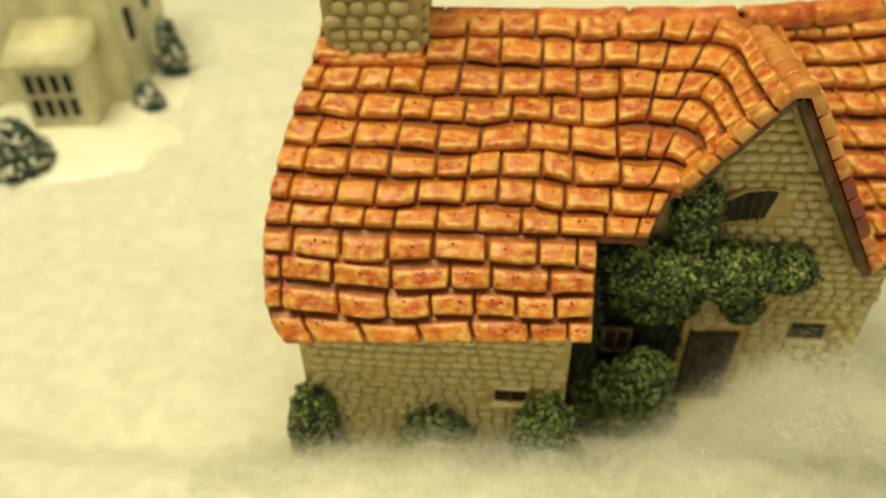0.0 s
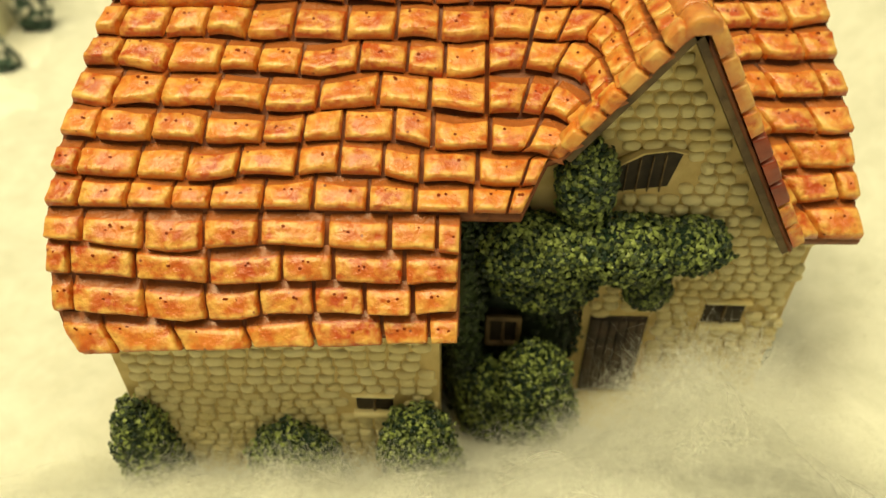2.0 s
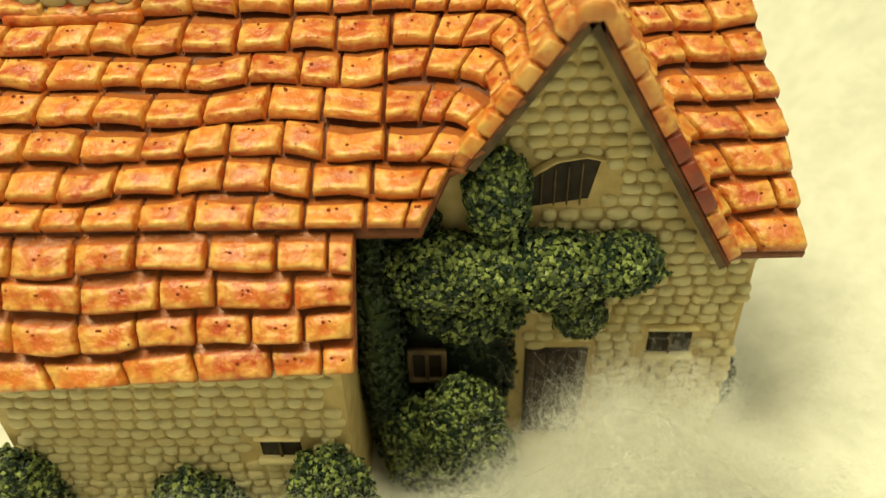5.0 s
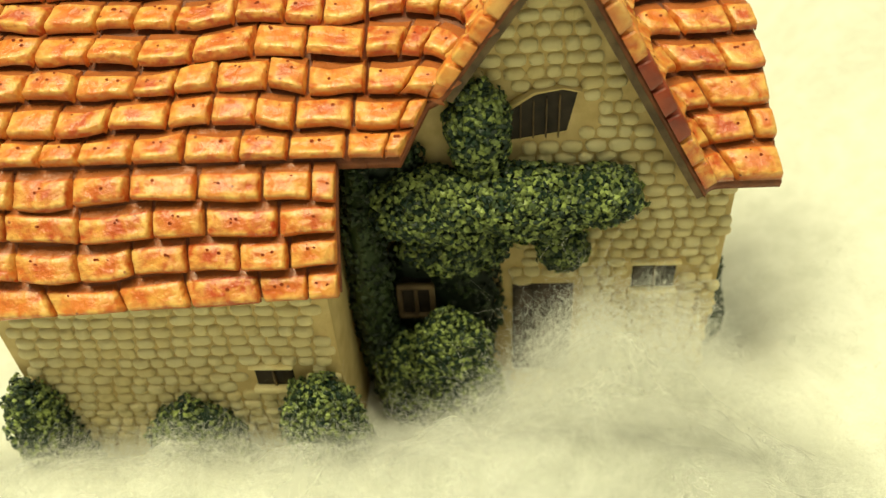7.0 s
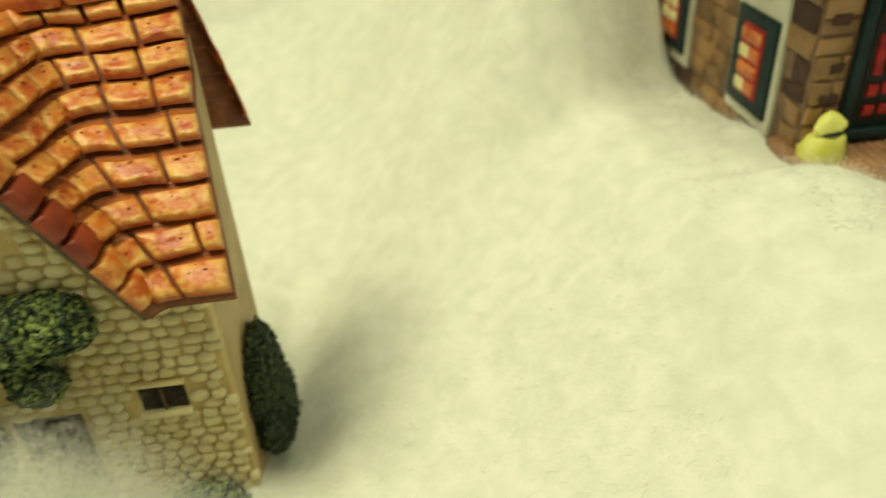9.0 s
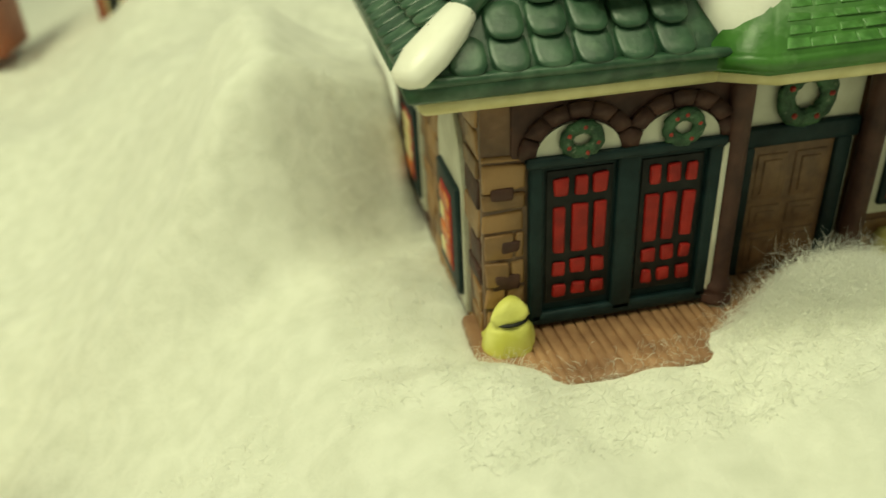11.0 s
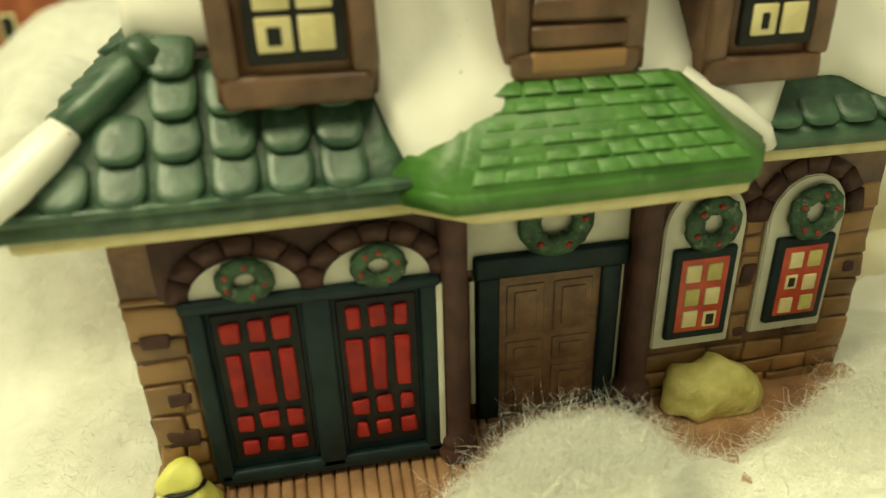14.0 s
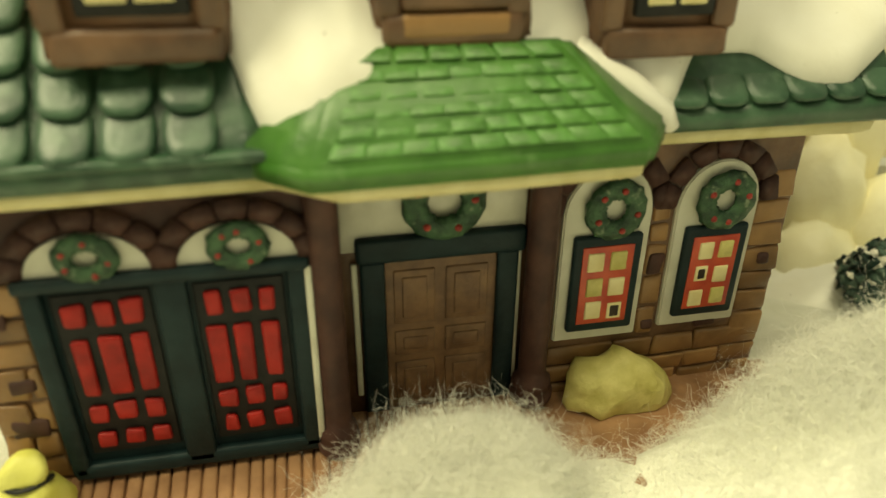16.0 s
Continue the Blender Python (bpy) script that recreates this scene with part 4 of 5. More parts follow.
def post(x, y, z0, z1, r0):
    p = bmesh.new()
    rings = []
    for z, r in ((z0, r0 * 1.5), (z0 + 0.12, r0 * 1.55), (z0 + 0.16, r0 * 1.25), (z0 + 0.2, r0 * 1.4), (z0 + 0.3, r0 * 1.35), (z0 + 0.36, r0 * 1.02), (z0 + 0.5, r0), (z1 - 0.1, r0), (z1, r0 * 1.1)):
        rings.append([p.verts.new((x + r * math.cos(math.tau * i / 16), y + r * math.sin(math.tau * i / 16), z)) for i in range(16)])
    for a, b in zip(rings, rings[1:]):
        for i in range(16):
            p.faces.new((a[i], a[(i + 1) % 16], b[(i + 1) % 16], b[i]))
    p.faces.new(rings[-1])
    bmesh.ops.recalc_face_normals(p, faces=p.faces[:])
    return part("post", wobble(p, 0.015, 3), M_PURPLE, shop, "purple-brown round post")


post(15.76, FY - 0.08, 3.28, 6.72, 0.17)
post(18.30, BY - 0.16, 3.28, 6.72, 0.18)
for x0, y in ((15.535, FY - 0.13), (16.06, DY - 0.04), (18.04, DY - 0.04)):
    part("white_strip", wobble(box(bmesh.new(), (x0, y - 0.06, 3.5), (x0 + 0.075, y, 5.85 if x0 < 16 else 5.42), 0.02), 0.02, 3), M_WHITE, shop, "white painted strip")
part("spandrel", box(bmesh.new(), (15.95, DY - 0.05, 5.55), (18.15, DY + 0.02, 6.76), 0.03), M_WHITE, shop, "white panel over the brown door")
wreath(17.14, 6.16, 0.34, 0.15, DY - 0.06, 1.0, 5)
frame_s = part("door_frame", box(bmesh.new(), (16.12, DY - 0.16, 5.43), (18.14, DY, 5.75), 0.05), M_TEAL, shop, "dark teal single door frame")
for x0, x1 in ((16.16, 16.45), (17.80, 18.06)):
    part("jamb", box(bmesh.new(), (x0, DY - 0.14, 3.2), (x1, DY, 5.45), 0.04), M_TEAL, frame_s)
door_s = part("door", box(bmesh.new(), (16.44, DY - 0.06, 3.2), (17.82, DY, 5.45), 0.03), M_DOOR, shop, "brown panelled door")
for x0, x1 in ((16.55, 17.05), (17.18, 17.70)):
    for z0, z1 in ((3.35, 3.95), (4.06, 4.42), (4.53, 5.28)):
        part("panel", box(bmesh.new(), (x0, DY - 0.085, z0), (x1, DY - 0.04, z1), 0.04, 2), M_DOOR, door_s)
        part("panel", box(bmesh.new(), (x0 + 0.1, DY - 0.11, z0 + 0.09), (x1 - 0.1, DY - 0.07, z1 - 0.09), 0.03, 2), M_DOOR, door_s)

# arched white niches with windows
rw = random.Random(23)
for x0, x1, z0 in ((18.58, 19.70, 4.02), (20.02, 21.10, 4.08)):
    cx, hw = (x0 + x1) / 2, (x1 - x0) / 2
    zs = 5.80
    out = [(x0, z0), (x1, z0)] + [(cx + hw * math.cos(math.pi * i / 16), zs + hw * math.sin(math.pi * i / 16) * 1.12) for i in range(17)]
    niche = part("niche", prism(bmesh.new(), out, "y", BY - 0.07, BY + 0.02, 0.02), M_WHITE, shop, "white arched window niche", smooth=False)
    for i in range(7):
        a0, a1 = math.pi * (i + 0.05) / 7, math.pi * (i + 0.95) / 7
        o = [(cx + (hw + 0.03) * math.cos(a), zs + (hw + 0.03) * 1.12 * math.sin(a)) for a in (a0, a1)] + [(cx + (hw + 0.26) * math.cos(a), zs + (hw + 0.24) * 1.12 * math.sin(a)) for a in (a1, a0)]
        part("arch_stone", prism(bmesh.new(), o, "y", BY - 0.08 - (0.015 if x0 > 20 else 0), BY + 0.02, 0.02), M_PURPLE, niche)
    wx0, wx1, wz0, wz1 = x0 + 0.14, x1 - 0.10, z0 + 0.17, 5.56
    win = part("window", box(bmesh.new(), (wx0, BY - 0.15, wz0), (wx1, BY - 0.05, wz1), 0.04), M_TEAL, shop, "dark teal window with red and cream panes")
    part("pane_bed", box(bmesh.new(), (wx0 + 0.11, BY - 0.165, wz0 + 0.13), (wx1 - 0.11, BY - 0.12, wz1 - 0.13), 0.01), M_LATTICE, win)
    pw, ph = (wx1 - wx0 - 0.30) / 2, (wz1 - wz0 - 0.30) / 3
    for j, row in enumerate(("cd", "oc", "co") if x0 < 20 else ("co", "dc", "co")):
        for i, k in enumerate(row):
            a, b = wx0 + 0.15 + i * pw + rw.uniform(-0.02, 0.02), wz0 + 0.15 + j * ph + rw.uniform(-0.02, 0.02)
            if k == "d":
                part("pane_rim", box(bmesh.new(), (a + 0.05, BY - 0.178, b + 0.05), (a + pw - 0.05, BY - 0.15, b + ph - 0.07), 0.02), M_PANE_LIT, win)
            inset = 0.085 if k == "d" else 0.04
            part("pane", box(bmesh.new(), (a + inset, BY - 0.187, b + inset), (a + pw - inset, BY - 0.15, b + ph - inset - 0.02), 0.02), {"c": M_PANE_LIT, "o": M_PILE, "d": M_GLASS_DARK}[k], win)
    wreath(cx + 0.05, 5.90, 0.255, 0.135, BY - 0.07, 1.05, int(x0))

# side windows
for y0, y1 in ((3.75, 5.55), (7.6, 9.6)):
    cy = (y0 + y1) / 2
    out = [(y0, 3.0), (y1, 3.0)] + [(cy + (y1 - y0) / 2 * math.cos(math.pi * i / 12), 5.3 + 1.0 * math.sin(math.pi * i / 12)) for i in range(13)]
    part("niche", prism(bmesh.new(), out, "x", FX0 - 0.08, FX0 + 0.02, 0.02), M_WHITE, shop, "white arched window niche", smooth=False)
    win = part("window", box(bmesh.new(), (FX0 - 0.16, y0 + 0.15, 3.25), (FX0 - 0.05, y1 - 0.15, 5.1), 0.04), M_TEAL, shop, "dark teal window with orange panes")
    part("pane_bed", box(bmesh.new(), (FX0 - 0.18, y0 + 0.5, 3.5), (FX0 - 0.12, y1 - 0.5, 4.85), 0.02), M_RED, win)
    for i in range(2):
        for j in range(4):
            a = y0 + 0.58 + i * (y1 - y0 - 1.1) / 2
            part("pane", box(bmesh.new(), (FX0 - 0.20, a, 3.56 + 0.32 * j), (FX0 - 0.16, a + 0.38, 3.80 + 0.32 * j), 0.03), rw.choice((M_PANE_LIT, M_TILE)), win)

# eaves
def ring_run(pts, prof, name, mat, label=""):
    """A moulding: profile (outward, z) swept along plan points with their outward directions."""
    bm = bmesh.new()
    rows = []
    for (x, y, ox, oy) in pts:
        rows.append([bm.verts.new((x + ox * a, y + oy * a, z)) for a, z in prof])
    for p, q in zip(rows, rows[1:]):
        for j in range(len(prof)):
            k = (j + 1) % len(prof)
            bm.faces.new((p[j], q[j], q[k], p[k]))
    bm.faces.new(rows[0])
    bm.faces.new(rows[-1][::-1])
    bmesh.ops.recalc_face_normals(bm, faces=bm.faces[:])
    return part(name, bm, mat, shop, label)


left_eave = [(11.35, 11.6, -1, 0), (11.35, 7.0, -1, 0), (11.35, 2.62, -1, -1), (13.4, 2.62, 0, -1), (15.35, 2.66, 0.2, -1)]
gutter = [(-0.3, 6.92), (0.08, 6.90), (0.16, 6.95), (0.17, 7.10), (0.10, 7.18), (-0.3, 7.22)]
fascia = [(-0.45, 6.70), (-0.08, 6.70), (-0.02, 6.76), (0.0, 6.91), (-0.45, 6.92)]
ring_run(left_eave, gutter, "gutter", M_GREEN_ROOF, "dark green glazed eave")
ring_run(left_eave, fascia, "fascia", M_CREAM, "cream fascia strip")
right_eave = [(19.3, 3.1, 0, -1), (20.8, 3.08, 0, -1), (22.2, 3.05, 1, -1), (22.2, 7.0, 1, 0), (22.2, 11.6, 1, 0)]
ring_run(right_eave, gutter, "gutter", M_GREEN_ROOF, "dark green glazed eave")
ring_run(right_eave, fascia, "fascia", M_CREAM, "cream fascia strip")
ring_run([(15.3, 2.66, -0.6, -1), (15.92, 2.24, -0.35, -1), (17.5, 2.24, 0, -1), (18.98, 2.30, 0.5, -1), (19.35, 3.1, 1, 0)], fascia, "fascia", M_CREAM, "cream fascia strip")

# roof bodies
def patch(name, corners, mat, nu, nv, thick, bend_amp=0.02, label=""):
    a, b, c, d = [Vector(p) for p in corners]
    rows = []
    for j in range(nv + 1):
        v = j / nv
        rows.append([a.lerp(b, i / nu).lerp(d.lerp(c, i / nu), v) + Vector((0, 0, bend_amp * noise.noise(Vector((i, j, 3)) * 0.7))) for i in range(nu + 1)])
    return part(name, sheet(bmesh.new(), rows, (0, 0, thick)), mat, shop, label)


TIP = (12.72, 3.6, 8.3)
HX0, HY0 = 11.2, 2.5
left_roof = patch("roof_slope", ((HX0, HY0, EAVE), (15.3, HY0 + 0.04, EAVE), (15.1, 3.65, 8.3), TIP), M_GREEN_ROOF, 20, 8, 0.12)
side_roof = patch("roof_slope", ((HX0, 11.6, EAVE), (HX0, HY0, EAVE), TIP, (12.72, 11.6, 8.3)), M_GREEN_ROOF, 16, 6, 0.12)
right_roof = patch("roof_slope", ((19.2, 2.98, EAVE), (22.3, 2.95, EAVE), (22.3, 4.2, 8.62), (19.2, 4.2, 8.62)), M_GREEN_ROOF, 12, 6, 0.12)


def scallop(owner, c, right, up, w, h, seed, lift=0.05):
    """A rounded-bottom glazed tile, top tucked under the one above."""
    nrm = Vector(right).cross(Vector(up)).normalized()
    bm = bmesh.new()
    rings = []
    for s, q in ((1.0, -0.5), (0.97, 0.35), (0.92, 0.75), (0.6, 0.9), (0.25, 0.9)):
        L = []
        for i in range(18):
            a = math.tau * i / 18
            x, z = math.cos(a), math.sin(a)
            x = math.copysign(abs(x) ** 0.66, x)
            z = math.copysign(abs(z) ** (0.45 if z > 0 else 0.75), z)
            fall = 0.42 * (-z * s)
            L.append(bm.verts.new(Vector(c) + Vector(right) * x * w / 2 * s + Vector(up) * z * h / 2 * s + nrm * lift * (q + fall * 4 + 0.3 * (1 - (x * s) ** 2))))
        rings.append(L)
    for a, b in zip(rings, rings[1:]):
        for i in range(18):
            bm.faces.new((a[i], a[(i + 1) % 18], b[(i + 1) % 18], b[i]))
    bm.faces.new(rings[-1])
    bmesh.ops.recalc_face_normals(bm, faces=bm.faces[:])
    return part("roof_tile", wobble(bm, 0.012, 4, seed), M_GREEN_ROOF, owner)


up_f = Vector((0, 1, 1.17)).normalized()
rs = random.Random(31)
for i in range(8):
    x = 11.98 + i * 0.535
    for j in range(5):
        s = 0.26 + j * 0.44
        p = Vector((x, HY0, EAVE + 0.03)) + up_f * s
        hip_x = HX0 + (p.z - EAVE) * 1.03 + 0.42
        if x < hip_x or p.z > 8.55 or x > 15.0:
            continue
        if x > 13.2 and j > 2:
            continue
        scallop(left_roof, p, (1, 0, 0), up_f, 0.49, 0.58, rs.random() * 9, 0.033)
up_s = Vector((1.52, 0, 1.47)).normalized()
for i in range(15):
    y = 3.1 + i * 0.55
    for j in range(4):
        p = Vector((HX0, y, EAVE + 0.03)) + up_s * (0.3 + j * 0.5)
        if (p.x - HX0) * 0.85 + 2.75 > y:
            continue
        scallop(side_roof, p, (0, -1, 0), up_s, 0.52, 0.56, rs.random() * 9, 0.05)
for i in range(6):
    for j in range(1):
        p = Vector((19.75 + i * 0.48 + 0.1 * j, 2.98, EAVE + 0.03)) + up_f * (0.2 + 0.34 * j)
        scallop(right_roof, p, (1, 0, 0), up_f, 0.50, 0.46, rs.random() * 9, 0.04)
part("eave_lip", box(bmesh.new(), (11.3, 2.42, 7.10), (15.4, 2.62, 7.22), 0.05), M_GREEN_ROOF, left_roof)


def tube(name, pts, radii, mat, owner, label="", squash=0.8, seed=1):
    bm = bmesh.new()
    rings = []
    for k, (p, r) in enumerate(zip(pts, radii)):
        p = Vector(p)
        d = (Vector(pts[min(k + 1, len(pts) - 1)]) - Vector(pts[max(k - 1, 0)])).normalized()
        s = d.cross(Vector((0, 0, 1))).normalized()
        u = s.cross(d)
        rings.append([bm.verts.new(p + s * math.cos(math.tau * i / 12) * r + u * math.sin(math.tau * i / 12) * r * squash) for i in range(12)])
    for a, b in zip(rings, rings[1:]):
        for i in range(12):
            bm.faces.new((a[i], a[(i + 1) % 12], b[(i + 1) % 12], b[i]))
    bm.faces.new(rings[0])
    bm.faces.new(rings[-1][::-1])
    bmesh.ops.recalc_face_normals(bm, faces=bm.faces[:])
    return part(name, wobble(bm, 0.03, 2.2, seed), mat, owner, label)


def on_hip(t):
    return Vector((HX0 - 0.02, HY0 - 0.02, EAVE + 0.05)).lerp(Vector(TIP) + Vector((0, 0, 0.05)), t)


tube("hip_cap", [on_hip(t) for t in (0.52, 0.56, 0.75, 0.92, 1.0)], (0.12, 0.20, 0.20, 0.21, 0.16), M_GREEN_ROOF, left_roof)
tube("hip_end", [on_hip(t) for t in (0.96, 1.0, 1.08)], (0.2, 0.27, 0.2), M_GREEN_ROOF, left_roof)
tube("snow_patch", [on_hip(t) for t in (-0.02, 0.03, 0.2, 0.4, 0.54, 0.58)], (0.12, 0.26, 0.33, 0.31, 0.25, 0.10), M_SNOW, left_roof, "white glazed snow on the hip", 0.62, 3)

# the snow-covered upper roof, running down between the dormers
def snow_low(x):
    return interp([12.6, 13.0, 14.9, 15.1, 15.35, 15.75, 16.1, 18.2, 18.7, 19.2, 19.5, 19.9, 20.6, 21.2, 21.7, 22.35],
                  [8.60, 8.52, 8.45, 7.75, 7.22, 7.12, 7.3, 7.5, 7.75, 7.35, 7.2, 7.72, 7.72, 7.40, 7.36, 7.72], x)


rows = []
for j in range(15):
    v = j / 14
    row = []
    for i in range(81):
        x = lerp(12.6, 22.35, i / 80)
        z = lerp(snow_low(x), 11.3, v)
        off = (0.16 + 0.15 * math.exp(-((x - 16.1) / 0.45) ** 2)) * smooth(0, 0.06, v) + 0.04 * noise.noise(Vector((x * 1.2, z * 1.2, 4)))
        y = roof_y(z) + (0.35 if x > 19.0 else 0.35 * smooth(18.2, 19.0, x))
        row.append(Vector((x, y - off * 0.76, z + off * 0.65 - 0.02)))
    rows.append(row)
part("snow_roof", sheet(bmesh.new(), rows, (0, -0.15, 0.15)), M_SNOW, shop, "smooth white snow over the upper roof")
part("back_roof", prism(bmesh.new(), [(6.0, 11.2), (11.7, 7.2), (11.7, 6.9), (3.6, 6.9), (3.6, 7.6)], "x", 12.8, 21.5), M_SNOW, shop, smooth=False)

# canopy
can_low = [(14.98, 2.66), (15.66, 2.06), (18.98, 2.16), (19.42, 2.80)]
can_top = [(15.98, 2.98), (16.08, 2.90), (18.20, 2.86), (18.32, 3.02)]
bm = bmesh.new()
L0 = [bm.verts.new((x, y, 6.90)) for x, y in can_low]
L1 = [bm.verts.new((x, y, 7.16)) for x, y in can_low]
L2 = [bm.verts.new((x, y, 8.0)) for x, y in can_top]
bm.faces.new(L0[::-1])
bm.faces.new(L2)
for A, B in ((L0, L1), (L1, L2)):
    for i in range(4):
        k = (i + 1) % 4
        bm.faces.new((A[i], A[k], B[k], B[i]))
bmesh.ops.recalc_face_normals(bm, faces=bm.faces[:])
bmesh.ops.bevel(bm, geom=bm.edges[:], offset=0.06, segments=3, affect="EDGES")
canopy = part("canopy", wobble(bm, 0.02, 2.0), M_GREEN_CAN, shop, "bright green shingled canopy")
ca, cb = Vector((15.84, 2.12, 7.19)), Vector((18.86, 2.20, 7.19))
cc, cd = Vector((18.08, 2.88, 7.99)), Vector((16.24, 2.92, 7.99))
for j in range(6):
    n_sh = 9 - (j % 2) - j // 2
    for i in range(n_sh):
        u0, u1 = (i + (0.5 if j % 2 else 0) * 0.2) / n_sh, (i + 0.985) / n_sh
        v0, v1 = j / 6 + 0.01, (j + 0.99) / 6
        nn = (cb - ca).cross(cd - ca).normalized()
        proud = 0.020 + 0.022 * smooth(-0.25, 0.35, noise.noise(Vector((i * 0.45 + j * 0.2, j * 0.5, 7.0))))
        def fn(u, v, u0=u0, u1=u1, v0=v0, v1=v1, nn=nn, proud=proud):
            uu, vv = lerp(u0, u1, u), lerp(v0, v1, v)
            p = ca.lerp(cb, uu).lerp(cd.lerp(cc, uu), vv)
            return p + nn * (proud * (1 - v) + 0.006), nn
        part("shingle", pillow(bmesh.new(), fn, 0.012, 5, 0.05), M_GREEN_CAN, canopy)

tube("snow_strip", [(18.30, 3.34, 7.98), (18.62, 3.08, 7.70), (19.0, 3.02, 7.44), (19.42, 2.94, 7.16), (19.55, 2.92, 7.0)], (0.16, 0.22, 0.24, 0.20, 0.10), M_SNOW, canopy, "cream-white snow strip along the canopy's hip", 0.8, 6)

# dormers
def dormer(x0, x1, y, z0, kind):
    bm = bmesh.new()
    prism(bm, [(x0, z0 + 0.35), (x0 + 0.03, z0), (x1 - 0.03, z0), (x1, z0 + 0.35), (x1 - 0.05, z0 + 2.4), (x0 + 0.05, z0 + 2.4)], "y", y, y + 2.6, 0.06)
    d = part("dormer", wobble(bm, 0.06, 2.0, x0), M_BROWN, shop, "brown dormer on the snowy roof")
    part("dormer_roof", prism(bmesh.new(), [(x0 - 0.25, z0 + 2.3), (x1 + 0.25, z0 + 2.3), ((x0 + x1) / 2, z0 + 3.3)], "y", y - 0.2, y + 3.2, 0.08), M_SNOW, d)
    part("dormer_sill", wobble(box(bmesh.new(), (x0 + 0.08, y - 0.10, z0 + 0.02), (x1 - 0.08, y + 0.1, z0 + 0.34), 0.08, 3), 0.03, 3, x0), M_BROWN, d)
    for a, b in ((x0 + 0.03, x0 + 0.28), (x1 - 0.28, x1 - 0.03)):
        part("trim", wobble(box(bmesh.new(), (a, y - 0.09, z0 + 0.3), (b, y + 0.05, z0 + 2.35), 0.06), 0.02, 3, a), M_BROWN, d)
    if kind == "boards":
        for i in range(3):
            part("board", wobble(box(bmesh.new(), (x0 + 0.26, y - 0.12, z0 + 0.10 + i * 0.26), (x1 - 0.22, y + 0.02, z0 + 0.34 + i * 0.26), 0.06, 3), 0.025, 3, i), M_BRICK if i == 0 else M_BROWN, d)
        part("window", box(bmesh.new(), (x0 + 0.35, y - 0.06, z0 + 0.92), (x1 - 0.3, y + 0.02, z0 + 2.0), 0.03), M_BLACK, d)
    else:
        a, b, c, e = x0 + 0.37, x1 - 0.30, z0 + 0.44, z0 + 1.75
        w = part("window", box(bmesh.new(), (a, y - 0.09, c), (b, y + 0.02, e), 0.03), M_BLACK, d, "window with cream panes and black bars")
        for i in range(2):
            for j in range(3):
                p0, p1 = lerp(a + 0.08, b - 0.08, i / 2), lerp(a + 0.08, b - 0.08, (i + 1) / 2)
                q0, q1 = lerp(c + 0.09, e - 0.05, j / 3), lerp(c + 0.09, e - 0.05, (j + 1) / 3)
                part("pane", box(bmesh.new(), (p0 + 0.03, y - 0.12, q0 + 0.03), (p1 - 0.03, y - 0.07, q1 - 0.03), 0.02), M_PANE_LIT, w)
                if (i, j) == (0, 0):
                    part("pane_spot", box(bmesh.new(), (p0 + 0.13, y - 0.135, q0 + 0.10), (p1 - 0.13, y - 0.1, q1 - 0.12), 0.01), M_BLACK, w)


dormer(13.48, 15.10, 2.92, 7.92, "panes")
dormer(16.38, 17.92, 2.98, 7.95, "boards")
dormer(18.62, 20.14, 3.05, 7.72, "panes")

# plaza before the doors: grooved planks
plaza = part("plaza", wobble(box(bmesh.new(), (11.9, 1.5, 2.5), (21.9, 3.5, 3.17), 0.08), 0.03, 1.0), M_PLANK, shop, "brown grooved plaza floor")
rk = random.Random(41)
x = 12.5
while x < 18.2:
    w = rk.uniform(0.13, 0.2)
    fan = (x - 14.5) * 0.06
    bm = bmesh.new()
    box(bm, (x, 1.55, 3.02), (x + w - 0.02, 3.32, 3.26), 0.035)
    for v in bm.verts:
        v.co.x += fan * (3.3 - v.co.y) * -0.5
        v.co.z -= 0.09 * (3.3 - v.co.y) * 0.5
    part("plank", wobble(bm, 0.012, 3, x), M_PLANK, plaza)
    x += w


def sack(x, y, z, r, h, mat, label, strap, name="sack", squash=1.0, seed=1):
    ob = thing(name, (x, y, z), label, "sack")
    bm = bmesh.new()
    prof = ((0.0, 0.75), (0.1, 1.0), (0.35, 1.05), (0.58, 0.86), (0.68, 0.62), (0.73, 0.60), (0.80, 0.68), (0.9, 0.6), (1.0, 0.25)) if strap else ((0, 0.8), (0.2, 1.02), (0.5, 1.0), (0.8, 0.75), (1.0, 0.3))
    prof = [(lerp(a[0], b[0], t), lerp(a[1], b[1], t)) for a, b in zip(prof, prof[1:]) for t in (0, 0.5)] + [prof[-1]]
    rings = [[bm.verts.new((x + r * q * math.cos(math.tau * i / 20) * squash, y + r * q * math.sin(math.tau * i / 20) * 0.8, z + h * t)) for i in range(20)] for t, q in prof]
    for a, b in zip(rings, rings[1:]):
        for i in range(20):
            bm.faces.new((a[i], a[(i + 1) % 20], b[(i + 1) % 20], b[i]))
    bm.faces.new(rings[0][::-1])
    bm.faces.new(rings[-1])
    part("bag", wobble(wobble(bm, (0.09 if strap else 0.15) * r / 0.4, 2.6 if strap else 3.0, seed), 0.03, 7, seed), mat, ob)
    if strap:
        pts = [(x + r * 0.66 * math.cos(a), y + r * 0.66 * math.sin(a) * 0.8, z + h * 0.71) for a in [math.pi * (1.1 + 0.11 * i) for i in range(9)]]
        tube("cord", pts, [0.035] * 9, M_BLACK, ob)
    return ob


sack(12.42, 2.50, 2.95, 0.40, 1.0, M_SACK, "tied yellow sack standing beside the teal doors", True, seed=2)
sack(19.42, 3.05, 3.05, 0.47, 0.85, M_PILE, "olive yellow sack lying under the windows", False, squash=1.55, seed=4)

